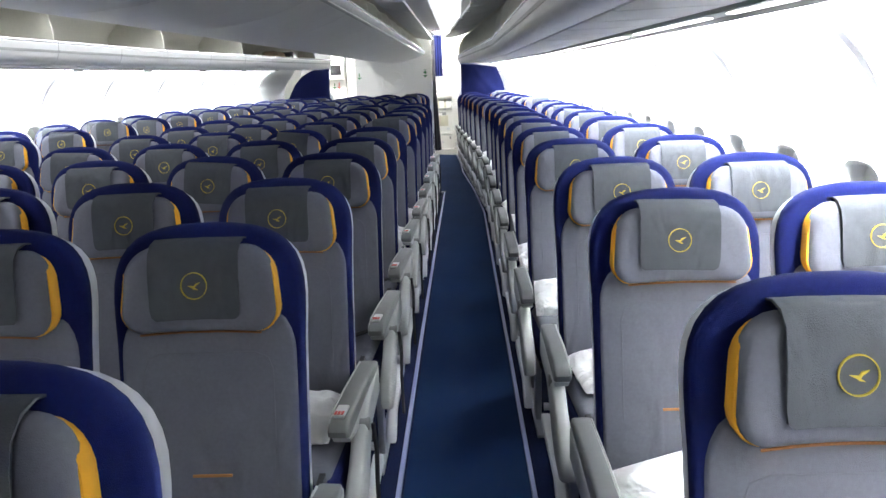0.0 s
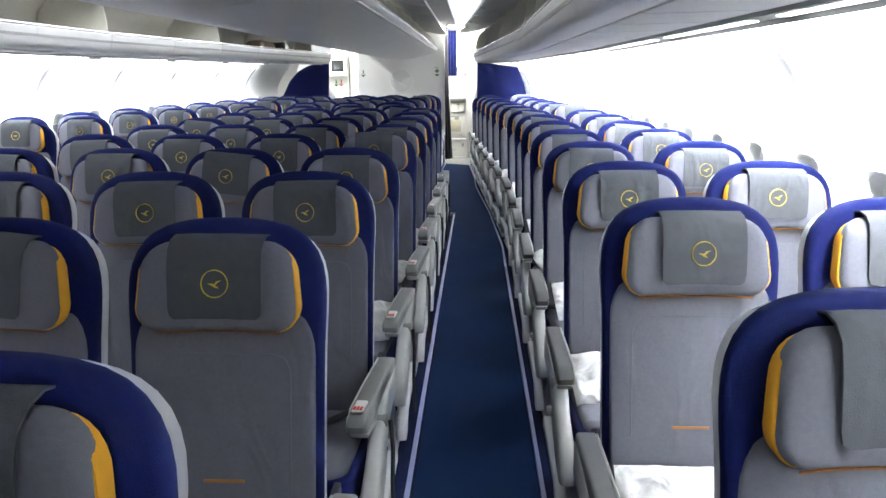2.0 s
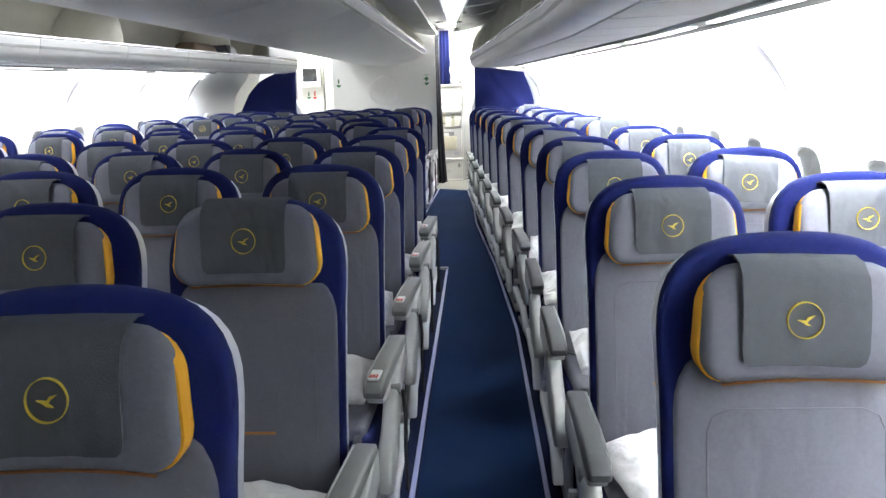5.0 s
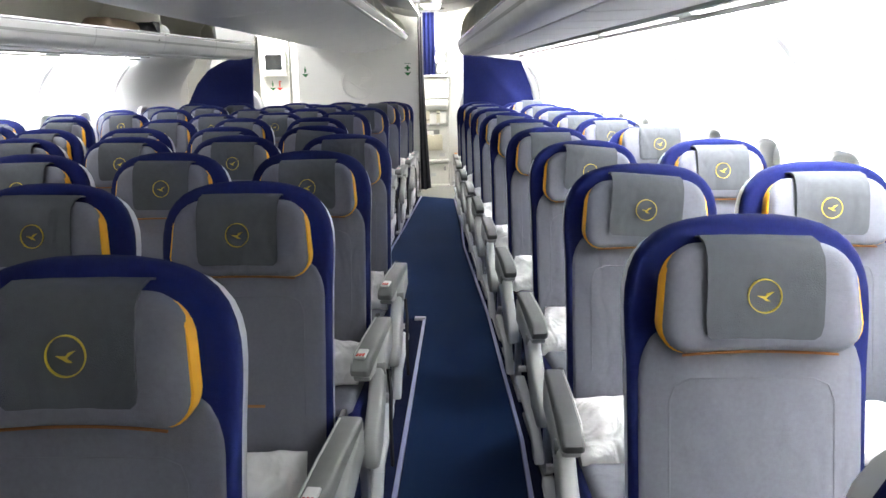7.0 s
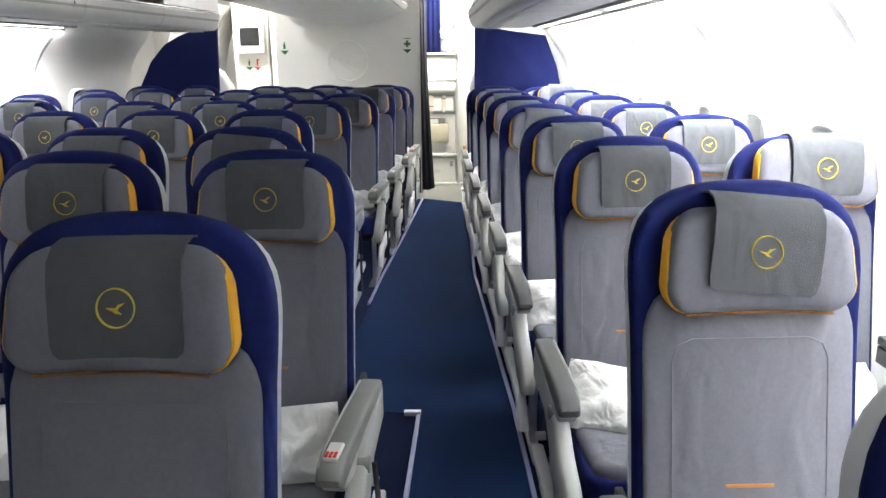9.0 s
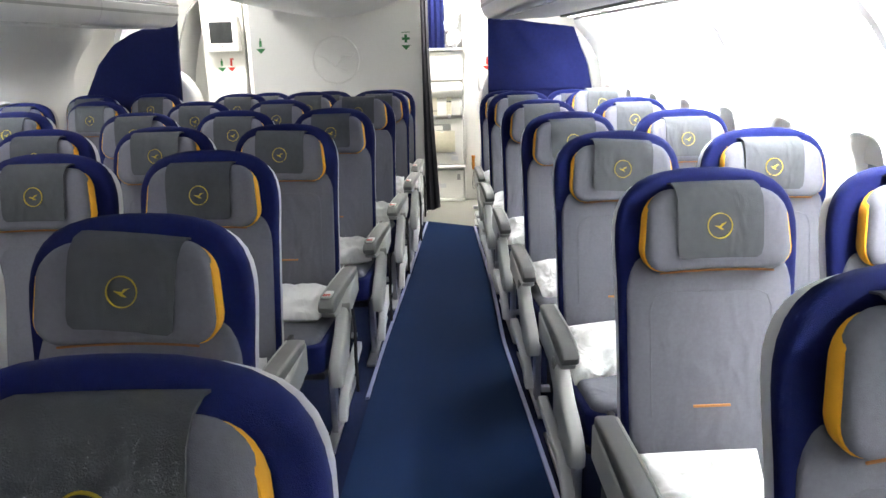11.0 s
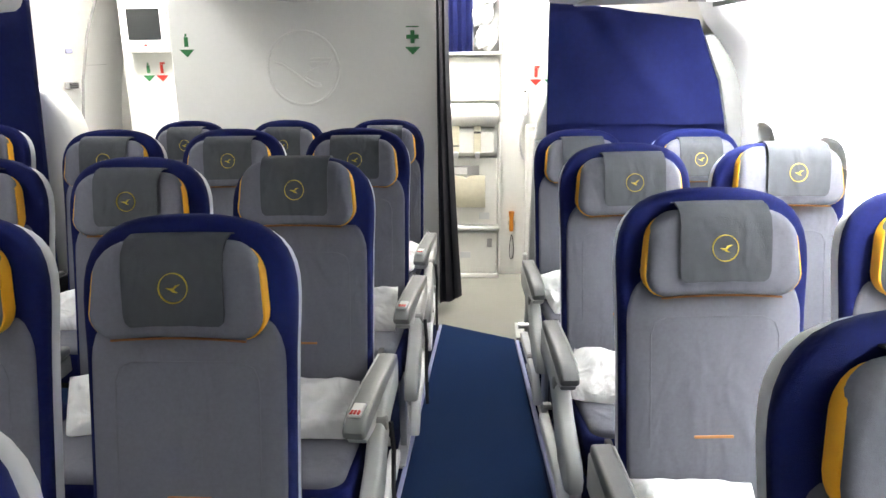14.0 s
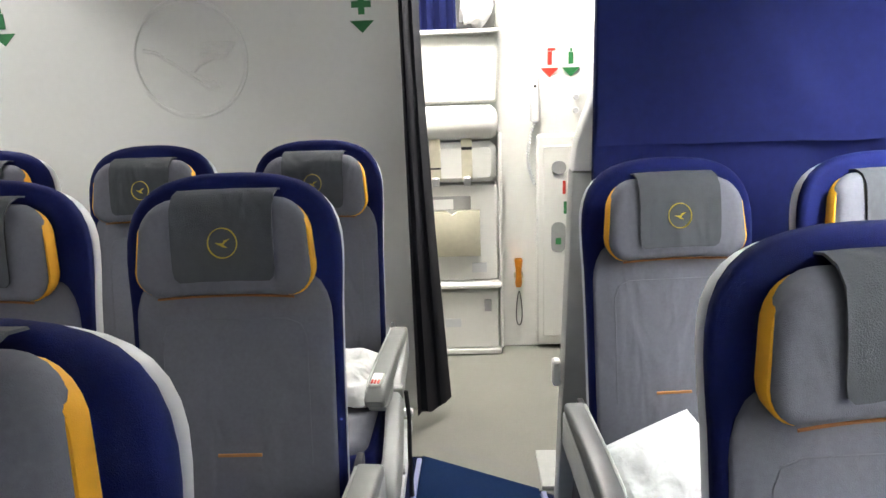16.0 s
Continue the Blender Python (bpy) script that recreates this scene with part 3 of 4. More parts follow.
def armrest(seat, x, w, aisle, controls):
    arm_mat = M_ARM if controls else M_ARMDARK
    top, front, back = (0.608, -0.500, -0.07) if controls else (0.620, -0.468, -0.07)
    s = 1 if x > 0 else -1

    def piece(name, bm, mat, parent, label=""):
        """A piece of the armrest; the one beside the centre block turns in a little towards its tip."""
        if controls:
            swap(bm, Matrix.Translation((x, back, 0)) @ pose(0, 0, 0, 0, 0, -4.6) @ Matrix.Translation((-x, -back, 0)))
        return part(name, bm, mat, parent, label)

    prof = [(back, top - 0.03), (back, top - 0.005), (back - 0.05, top), (-0.28, top + 0.002), (front + 0.05, top - 0.004), (front + 0.014, top - 0.016), (front, top - 0.034), (front + 0.004, top - 0.052), (front + 0.026, top - 0.062), (front + 0.10, top - 0.056), (-0.22, top - 0.040)]
    arm = piece("armrest", prism(prof, "x", x - w / 2, x + w / 2, 0.010, 3), arm_mat, seat, "worn grey plastic armrest")
    skirt = [(back, top - 0.034), (-0.22, top - 0.044), (front + 0.10, top - 0.060), (front + 0.03, top - 0.066), (front + 0.04, top - 0.082), (front + 0.12, top - 0.092), (-0.26, top - 0.088), (back, top - 0.085)]
    piece("armrest_skirt", prism(skirt, "x", x - w / 2 + 0.003, x + w / 2 - 0.003, 0.007, 2), M_SILVER if aisle else M_ARMDARK, arm, "pale grey lower skirt" if aisle else "")
    ridge = tube([(x - s * (w / 2 - 0.004), y, z) for y, z in ((-0.09, top - 0.001), (-0.30, top + 0.0015), (front + 0.05, top - 0.004), (front + 0.018, top - 0.017), (front + 0.006, top - 0.040))], 0.0032, 5)
    piece("armrest_edge", ridge, M_SILVER, arm, "pale line along the inner edge")
    if controls:
        piece("control_panel", box(x - 0.017, x + 0.015, front + 0.024, front + 0.092, top - 0.006, top + 0.004, 0.003), M_WHITE, arm, "pale control panel")
        for dx in (-0.010, -0.001, 0.008):
            piece("call_button", box(x + dx - 0.0035, x + dx + 0.0035, front + 0.027, front + 0.048, top - 0.001, top + 0.0065, 0.0015), M_RED, arm, "small red call button")
    if aisle:
        shroud = [(-0.05, 0.585), (-0.29, 0.572), (-0.34, 0.550), (-0.39, 0.505), (-0.45, 0.462), (-0.53, 0.430), (-0.585, 0.400), (-0.612, 0.355), (-0.605, 0.315), (-0.57, 0.298), (-0.46, 0.315), (-0.38, 0.365), (-0.32, 0.435), (-0.25, 0.478), (-0.05, 0.490)]
        part("side_panel", prism(shroud, "x", x - 0.023 + s * 0.004, x + 0.023 + s * 0.004, 0.012, 3), M_SILVER, seat, "curved pale grey side panel")
        rail = [(-0.02, 0.25), (-0.40, 0.235), (-0.50, 0.17), (-0.51, 0.13), (-0.47, 0.135), (-0.39, 0.20), (-0.02, 0.215)]
        part("side_bumper", prism(rail, "x", x - 0.018 + s * 0.004, x + 0.018 + s * 0.004, 0.008, 3), M_SHELL, seat, "pale grey bumper rail")
        part("hinge_cap", prism([(-0.345 + 0.020 * math.cos(i * math.pi / 5), 0.522 + 0.020 * math.sin(i * math.pi / 5)) for i in range(10)], "x", x + s * 0.004 - 0.027, x + s * 0.004 + 0.027, 0.004), M_ARM, seat)
        part("pivot_bracket", prism([(-0.02, 0.60), (-0.12, 0.60), (-0.14, 0.48), (-0.06, 0.28), (0.02, 0.28)], "x", x - s * 0.026 - 0.008, x - s * 0.026 + 0.008, 0.003), M_BLACK, seat, "dark pivot bracket")
        for y in (-0.36, -0.03):
            leg = prism([(y - 0.025, 0.30), (y + 0.025, 0.30), (y + 0.05, 0.012), (y - 0.02, 0.012)], "x", x - s * 0.05 - 0.012, x - s * 0.05 + 0.012, 0.004)
            part("leg", leg, M_METAL, seat, "metal leg")
        part("floor_track", box(x - s * 0.05 - 0.02, x - s * 0.05 + 0.02, -0.52, 0.14, 0.0, 0.014, 0.003), M_METAL, seat, "metal floor track")
        part("life_vest_box", box(x - s * 0.30 - 0.13, x - s * 0.30 + 0.13, -0.40, 0.0, 0.20, 0.28, 0.01), M_BLACK, seat, "dark under-seat pouch")


def make_seat(aisle, label):
    seat = thing("aircraft_seat", label, "seat", "rows of cabin seats")
    part("back_shell", lean(slab([(x - math.copysign(0.002, x), z - 0.016 * max(0.0, (z - 1.05) / 0.13)) for x, z in BACK], 0.036, 0.080, 0.016, 3)), M_SHELL, seat, "pale grey plastic back shell")
    part("back_frame", lean(slab(BACK, 0.006, 0.046, 0.016, 4)), M_BLUE, seat, "navy blue fabric border")
    part("back_cushion", lean(slab(PANEL, -0.002, 0.03, 0.009, 3, puff=0.006)), M_GREY, seat, "grey fabric back cushion")
    # slightly darker line paints the soft shade of the seam groove
    seam = [(-0.142, -0.004, 0.62), (-0.142, -0.004, 0.87), (-0.132, -0.004, 0.896), (-0.105, -0.004, 0.908), (0.105, -0.004, 0.908), (0.132, -0.004, 0.896), (0.142, -0.004, 0.87), (0.142, -0.004, 0.62)]
    part("back_seam", lean(tube([(x, -0.0085 if abs(x) < 0.12 else -0.0060, z) for x, _, z in seam], 0.0016, 6)), M_SEAM, seat)
    part("back_tag", lean(box(-0.044, 0.044, -0.0105, -0.002, 0.640, 0.646, 0.001)), M_ORANGE, seat, "short orange stitched line")
    head = part("headrest", lean(wings(slab(HEAD, -0.045, 0.014, 0.026, 4, puff=0.006))), M_GREY, seat, "padded grey headrest")
    edge = lean(wings(slab(dense(rounded(0.1705, 0.9605, 1.132, 0.060, 0.052, 6, 0.1645)), -0.024, 0.013, 0.006, 2)))
    part("headrest_trim", edge, M_YELLOW, head, "yellow side trim")
    piping = lean(wings(tube([(-0.13 + 0.26 * k / 10, -0.028, 0.9610) for k in range(11)], 0.0022, 5)))
    part("headrest_piping", piping, M_PIPING, head, "thin dark orange lower piping")
    bm = bmesh.new()
    n = 9
    rows = []
    for i, (z, y) in enumerate(((1.150, 0.022), (1.157, -0.010), (1.152, -0.038), (1.132, -0.0565), (1.10, -0.0610), (1.06, -0.0610), (1.02, -0.0590), (1.004, -0.0570), (0.996, -0.0555))):
        w = 0.096 if i < 7 else (0.093 if i == 7 else 0.084)
        rows.append([(-w + 2 * w * k / n, y - 0.0016 * math.sin(k * 1.9 + i * 0.8), z) for k in range(n + 1)])
    front = [[bm.verts.new(p) for p in r] for r in rows]
    back = [[bm.verts.new((x, y + 0.004, z - (0.004 if i < 3 else 0))) for x, y, z in r] for i, r in enumerate(rows)]
    for g in (front, back):
        for a, b in zip(g, g[1:]):
            for k in range(n):
                bm.faces.new((a[k], a[k + 1], b[k + 1], b[k]))
    for k in range(n):
        for i in (0, -1):
            bm.faces.new((front[i][k], front[i][k + 1], back[i][k + 1], back[i][k]))
    for i in range(len(rows) - 1):
        for k in (0, n):
            bm.faces.new((front[i][k], front[i + 1][k], back[i + 1][k], back[i][k]))
    cover = part("headrest_cover", lean(wings(bm)), M_COVER, seat, "dark grey cloth headrest cover")
    bm = bmesh.new()
    flat_ring(bm, 0.0, -0.0655, 1.068, 0.028, 0.0014, 0.004)
    bird(bm, 0.0, -0.0655, 1.068, 0.021, 0.003)
    part("emblem", lean(bm), M_GOLD, cover, "round yellow printed emblem")
    # bottom cushion
    bm = prism(rounded(0.198, -0.565, -0.075, 0.03, 0.05, 5), "z", 0.395, 0.465, 0.028, 4)
    for v in bm.verts:
        v.co.z -= 0.10 * (v.co.y + 0.33) + 0.012 * (1 if v.co.z > 0.45 and abs(v.co.x) < 0.1 else 0)
    part("seat_cushion", bm, M_GREY, seat, "grey fabric seat cushion")
    bm = prism(rounded(0.216, -0.575, -0.02, 0.03, 0.05, 5), "z", 0.325, 0.438, 0.016, 3)
    for v in bm.verts:
        v.co.z -= 0.10 * (v.co.y + 0.33)
    part("cushion_base", bm, M_BLUE, seat, "navy blue cushion side")
    part("seat_pan", box(-0.20, 0.20, -0.50, 0.02, 0.295, 0.322, 0.006), M_BLACK, seat, "dark seat pan")
    for s in (-1, 1):
        pts = [(s * 0.200, -0.11, 0.455), (s * 0.15, -0.17, 0.462), (s * 0.09, -0.25, 0.466), (s * 0.03, -0.30, 0.468)]
        bm = bmesh.new()
        rings(bm, [[(x, y - 0.02, z), (x, y + 0.02, z), (x, y + 0.02, z + 0.004), (x, y - 0.02, z + 0.004)] for x, y, z in pts])
        part("seat_belt", bm, M_BLACK, seat, "black seat belt strap")
    part("buckle", box(-0.03, 0.03, -0.335, -0.28, 0.466, 0.484, 0.005), M_METAL, seat, "metal belt buckle")
    for y in (-0.36, -0.03):
        part("beam", tube([(-0.256, y, 0.283), (0.256, y, 0.283)], 0.014, 8), M_METAL, seat, "metal cross beam")
    if aisle == 0:
        armrest(seat, 0.247, 0.048, False, False)
    elif aisle < 0:
        armrest(seat, -0.245, 0.054, True, False)
        armrest(seat, 0.247, 0.048, False, False)
    else:
        armrest(seat, 0.252, 0.058, True, True)
    if aisle > 0:
        strap = tube([(0.285, -0.30, 0.50), (0.292, -0.31, 0.42), (0.287, -0.30, 0.30), (0.288, -0.295, 0.15)], 0.007, 5)
        part("loose_strap", strap, M_BLACK, seat, "black strap hanging at the side")
    return seat


TEXT = "grey and navy fabric aircraft seat with yellow-edged headrest"
TEMPLATES = {0: make_seat(0, TEXT), -1: make_seat(-1, TEXT + " beside the aisle"), 1: make_seat(1, TEXT + " beside the aisle")}
used_first = set()
PILLOWS = []


def put_seat(kind, x, y, yaw=0.0, raised=False, pillow=True, small=False):
    y += 0.063
    m = pose(x, y, 0.004, 0, 0, yaw)
    if kind in used_first:
        ob = copy_thing(TEMPLATES[kind], m)
    else:
        used_first.add(kind)
        ob = TEMPLATES[kind]
        ob.matrix_basis = m
    for c in ob.children:
        if c.name.startswith("headrest"):
            if raised:
                c.location = (0.0, -0.012, 0.034)
            elif c.name.startswith("headrest_cover"):
                a = random.gauss(0, 0.8)
                if random.random() < 0.06:
                    a += 5
                c.matrix_basis = Matrix.Translation((random.gauss(0, 0.004), 0, 1.14 + random.gauss(0, 0.003))) @ pose(0, 0, 0, 0, a, 0) @ Matrix.Translation((0, 0, -1.14))
    if small:
        ob.scale = (0.92, 1.0, 0.966)
        for c in ob.children:
            if c.name.startswith("beam"):
                c.scale = (1.09, 1.0, 1.0)
    if pillow:
        PILLOWS.append((x, y, yaw, kind))


RIGHT0, LEFT0 = 3.40, 3.13
for k in range(-3, 14):
    y = RIGHT0 + PITCH * k + (0.06 if k == -2 else 0.03 if k == -3 else 0)
    turn = 3.4 if y > TAPER else 0.0
    put_seat(-1, right_x(0.612 + (0.036 if k < 0 else 0), y), y, turn, small=k == 13)
    put_seat(0, right_x(1.10 + (0.015 if k < 0 else 0), y), y, turn, raised=k in (7, 12), small=k == 13)
    put_seat(0, left_x(1.10, y) , y, -turn)
    put_seat(1, left_x(0.611, y), y, -turn, raised=k in (4,))
TRIPLE_X = {9: -0.85, 10: -0.795, 11: -0.730, 12: -0.692, 13: -0.660, 14: -0.645}
for k in range(-3, 15):
    y = LEFT0 + PITCH * k + {-3: 0.03, -2: 0.06, 8: -0.12}.get(k, 0)
    if k < 9:
        out = 0.028 if k < 0 else 0.016 if k < 3 else 0.0 if k < 8 else 0.26
        row = [(-1, CENTRE - 0.75 - (0.26 if k == 8 else 0)), (0, CENTRE - 0.25 - (0.26 if k == 8 else 0)), (0, CENTRE + 0.25 - out * (1 if k == 8 else 0.5)), (1, CENTRE + 0.748 - out)]
    else:
        row = [(-1, TRIPLE_X[k] - 1.0), (0, TRIPLE_X[k] - 0.5), (1, TRIPLE_X[k])]
    for i, (kind, x) in enumerate(row):
        put_seat(kind, x, y, random.gauss(0, 0.2), raised=kind == 1 and k in (3, 12), pillow=not (kind == 1 and k in (0, 1)), small=k == 14)


def pillow_mesh(seed):
    """A small soft pillow with pinched corners."""
    bm = bmesh.new()
    nx, ny = 20, 15
    grid = {}
    for s in (1, -1):
        for i in range(nx + 1):
            for j in range(ny + 1):
                u, v = 2 * i / nx - 1, 2 * j / ny - 1
                e = max(0.0, (1 - abs(u) ** 3.2) * (1 - abs(v) ** 3.2)) ** 0.55
                pinch = 1 - 0.06 * (u * u + v * v) + 0.05 * u * u * v * v
                fold = (0.009 * math.sin(5 * u + 3 * v + seed) + 0.006 * math.sin(9 * v - 4 * u + seed * 2) + 0.004 * math.sin(14 * u + 6 * v * v + seed)) * e
                p = (0.175 * u * pinch, 0.125 * v * pinch, s * 0.048 * e + fold)
                if s < 0 and (i in (0, nx) or j in (0, ny)):
                    grid[s, i, j] = grid[1, i, j]
                else:
                    grid[s, i, j] = bm.verts.new(p)
    for s in (1, -1):
        for i in range(nx):
            for j in range(ny):
                bm.faces.new([grid[s, i, j], grid[s, i + 1, j], grid[s, i + 1, j + 1], grid[s, i, j + 1]])
    me = finish("pillow", bm, M_LINEN)
    return me


PILLOW_MESHES = [pillow_mesh(s) for s in range(4)]
for x, y, yaw, kind in PILLOWS:
    ob = new("pillow", PILLOW_MESHES[random.randrange(4)])
    tagged(ob, "small white cotton pillow lying on the seat cushion", "pillow", "pillows on the seats")
    off = -0.06 if kind < 0 else (0.05 if kind > 0 else 0)
    ob.matrix_basis = pose(x + off + random.gauss(0, 0.012), y - 0.255 + random.gauss(0, 0.02), 0.520, 33 + random.gauss(0, 8), random.gauss(0, 3), yaw + random.gauss(0, 12)) @ Matrix.Diagonal((0.82, 0.85, 0.95, 1))


# ---- rear bulkhead ----
BULK_Y = 14.726
bulk = thing("bulkhead", "white rear bulkhead with a raised circular bird emblem", "bulkhead", mat=M_BULK, bm=box(-1.905, -0.405, BULK_Y, BULK_Y + 0.05, 0.0, 2.31, 0.006))
bm = tube([(-1.160 + 0.2 * math.cos(a), BULK_Y, 1.386 + 0.2 * math.sin(a)) for a in [2 * math.pi * k / 48 for k in range(48)]], 0.008, 6, closed=True)
part("emblem_ring", bm, M_BULK, bulk, "raised white ring")
bm = bmesh.new()
for pts in ([(-0.165, 0.035), (-0.12, 0.025), (-0.04, -0.03), (0.01, -0.07), (0.06, -0.105), (0.10, -0.10), (0.09, -0.085), (0.05, -0.075), (-0.005, -0.045)],
            [(0.0, -0.05), (0.03, -0.02), (0.08, 0.0), (0.13, 0.005), (0.16, 0.05)], [(0.045, 0.05), (0.10, 0.052), (0.165, 0.05)], [(0.04, 0.03), (0.10, 0.032), (0.15, 0.03)], [(0.035, 0.012), (0.10, 0.012), (0.14, 0.012)]):
    tube([(-1.160 + x, BULK_Y, 1.386 + z) for x, z in pts], 0.0065, 6, bm)
part("emblem_bird", bm, M_BULK, bulk, "raised white bird outline")


def arrow(bm, cx, y, cz, w, h):
    rings(bm, [[(cx - w, yy, cz + h), (cx + w, yy, cz + h), (cx, yy, cz - h)] for yy in (y - 0.003, y)])


def bar(bm, cx, y, cz, w, h):
    rings(bm, [[(cx - w, yy, cz - h), (cx + w, yy, cz - h), (cx + w, yy, cz + h), (cx - w, yy, cz + h)] for yy in (y - 0.003, y)])


def sign(label, mat, cx, y, cz, kind, s=1.0, parent=None):
    bm = bmesh.new()
    arrow(bm, cx, y, cz, 0.042 * s, 0.021 * s)
    if kind == "cross":
        bar(bm, cx, y, cz + 0.075 * s, 0.034 * s, 0.011 * s)
        bar(bm, cx, y - 0.0005, cz + 0.075 * s, 0.011 * s, 0.034 * s)
        bar(bm, cx, y, cz + 0.128 * s, 0.035 * s, 0.003 * s)
    elif kind == "bottle":
        bar(bm, cx, y, cz + 0.062 * s, 0.011 * s, 0.026 * s)
        bar(bm, cx, y, cz + 0.098 * s, 0.005 * s, 0.008 * s)
    else:
        bar(bm, cx, y, cz + 0.064 * s, 0.010 * s, 0.030 * s)
        bar(bm, cx + 0.008 * s, y - 0.0005, cz + 0.102 * s, 0.018 * s, 0.006 * s)
    ob = thing("safety_sign", label, "sign", "safety signs", mat=mat, bm=bm)
    return ob


sign("green first aid cross and arrow sign on the bulkhead", M_GREEN, -0.543, BULK_Y, 1.474, "cross")
sign("green oxygen bottle and arrow sign on the bulkhead", M_GREEN, -1.812, BULK_Y, 1.474, "bottle")

# ---- curtain at the galley entrance ----
bm = bmesh.new()
rows = []
for i in range(13):
    z = 2.2 - (2.2 - 0.06) * i / 12
    right = -0.345 + (0.066 * max(0.0, (1.5 - z) / 1.45) ** 1.3)
    left = -0.402
    front, back = [], []
    for k in range(11):
        u = k / 10
        x = left + (right - left) * u
        yy = 14.55 + 0.13 * u + 0.014 * math.sin(u * 14 + z * 0.6)
        front.append((x, yy, z + 0.012 * math.sin(u * 9) * (i == 12)))
        back.append((x + 0.002, yy + 0.01, z))
    rows.append(front + back[::-1])
rings(bm, rows)
curtain = thing("curtain", "gathered black-navy curtain hanging beside the bulkhead", "curtain", mat=M_CURTAIN, bm=bm)

# ---- right and left partitions behind the last double seats ----
P_OUT = [(0.14, 0.0), (0.99, 0.0), (0.99, 0.6), (0.975, 1.0), (0.955, 1.13), (0.91, 1.33), (0.825, 1.53), (0.72, 1.585), (0.60, 1.62), (0.40, 1.655), (0.14, 1.69)]


def partition(name, pts, y, label):
    if sum(p[0] * q[1] - q[0] * p[1] for p, q in zip(pts, pts[1:] + pts[:1])) < 0:
        pts = pts[::-1]
    ob = thing(name, label, "partition", mat=M_PARTITION, bm=slab(pts, y, y + 0.04, 0.008, 2))
    return ob


right_part = partition("partition", P_OUT, END, "creased navy fabric partition behind the last double seat")
# creased upper cloth
bm = bmesh.new()
nx, nz = 26, 22
grid = []
for j in range(nz + 1):
    z = 1.14 + (1.64 - 1.14) * j / nz
    lo, hi = 0.143, 0.945 - 0.125 * max(0.0, (z - 1.13) / 0.40) ** 1.2
    row = []
    for i in range(nx + 1):
        u = i / nx
        x = lo + (hi - lo) * u
        zz = min(z, 1.675 - 0.115 * max(0.0, x - 0.15) - 0.02 * max(0.0, x - 0.6))
        fold = 0.012 * math.sin(6 * u + 9 * zz) + 0.010 * math.sin(11 * u - 7 * zz) + 0.018 * math.exp(-((u - 0.55 - 0.9 * (1.4 - zz)) / 0.09) ** 2)
        row.append(bm.verts.new((x, END - 0.022 - fold * min(1, 6 * u, 6 * (1 - u)), zz)))
    grid.append(row)
for a, b in zip(grid, grid[1:]):
    for i in range(nx):
        bm.faces.new((a[i], a[i + 1], b[i + 1], b[i]))
part("cloth_cover", bm, M_PARTITION, right_part, "loosely hung creased navy cloth")
part("partition_edge", tube([(0.998, END - 0.01, 0.6), (0.985, END - 0.01, 1.0), (0.965, END - 0.01, 1.13), (0.92, END - 0.01, 1.33), (0.838, END - 0.01, 1.53)], 0.016, 8), M_SILVER, right_part, "pale grey edge moulding")
band = [(x - 0.004, z) for x, z in P_OUT[1:7]]
outer = [(wall_x(z) - right_shift(END) + 0.07, z) for _, z in band]
part("wall_return", slab(band + outer[::-1] if sum(p[0] * q[1] - q[0] * p[1] for p, q in zip(band + outer[::-1], (band + outer[::-1])[1:] + band[:1])) > 0 else outer + band[::-1], END - 0.03, END + 0.05, 0.006, 2), M_ARM, right_part, "grey-green moulding between partition and wall")
part("end_post", slab([(0.055, 0.0), (0.150, 0.0), (0.152, 1.06), (0.090, 1.06)], END + 0.03, END + 0.12, 0.008, 2), M_SILVER, right_part, "pale grey end post")
part("end_cap", slab([(0.090, 1.065), (0.152, 1.065), (0.152, 1.29), (0.125, 1.22), (0.098, 1.14)], END + 0.03, END + 0.12, 0.012, 2), M_WHITE, right_part, "white moulded cap")
part("door_stop", box(0.042, 0.066, END + 0.05, END + 0.09, 0.42, 0.50, 0.006), M_WHITE, right_part)

left_part = partition("partition", [(-2.34, 0.0), (-3.3, 0.0), (-3.3, 0.7), (-3.12, 1.0), (-3.06, 1.14), (-2.92, 1.40), (-2.78, 1.55), (-2.63, 1.63), (-2.45, 1.69), (-2.37, 1.71), (-2.33, 2.02), (-2.25, 2.02)], END, "navy fabric partition behind the far last double seat")

# ---- galley seat, wall, telephone, cabinet ----
GY = 15.25
jump = thing("crew_seat", "white folded crew seat with beige harness straps", "crew seat")
part("lower_box", box(-0.64, -0.062, GY, GY + 0.08, 0.03, 0.307, 0.006), M_GALLEY, jump)
part("plinth", box(-0.66, -0.050, GY - 0.01, GY + 0.08, 0.0, 0.028, 0.006), M_GALLEY, jump)
part("rail", box(-0.66, -0.044, GY - 0.025, GY + 0.08, 0.328, 0.356, 0.010), M_GALLEY, jump, "rounded white rail")
part("side_frame", box(-0.055, -0.040, GY - 0.005, GY + 0.08, 0.03, 1.03, 0.004), M_GALLEY, jump)
part("upper_box", box(-0.64, -0.062, GY + 0.005, GY + 0.08, 0.362, 0.803, 0.006), M_GALLEY, jump)
part("seat_pad", box(-0.64, -0.064, GY - 0.02, GY + 0.08, 0.815, 0.992, 0.025), M_GALLEY, jump, "padded cream-white back")
roll = bmesh.new()
rings(roll, [[(x, GY + 0.015 + r * math.cos(a), 1.074 + r * 1.15 * math.sin(a)) for a in [2 * math.pi * k / 18 for k in range(18)]] for x, r in ((-0.66, 0.03), (-0.64, 0.064), (-0.085, 0.064), (-0.06, 0.047), (-0.052, 0.02))])
part("head_roll", roll, M_GALLEY, jump, "rolled white head cushion")
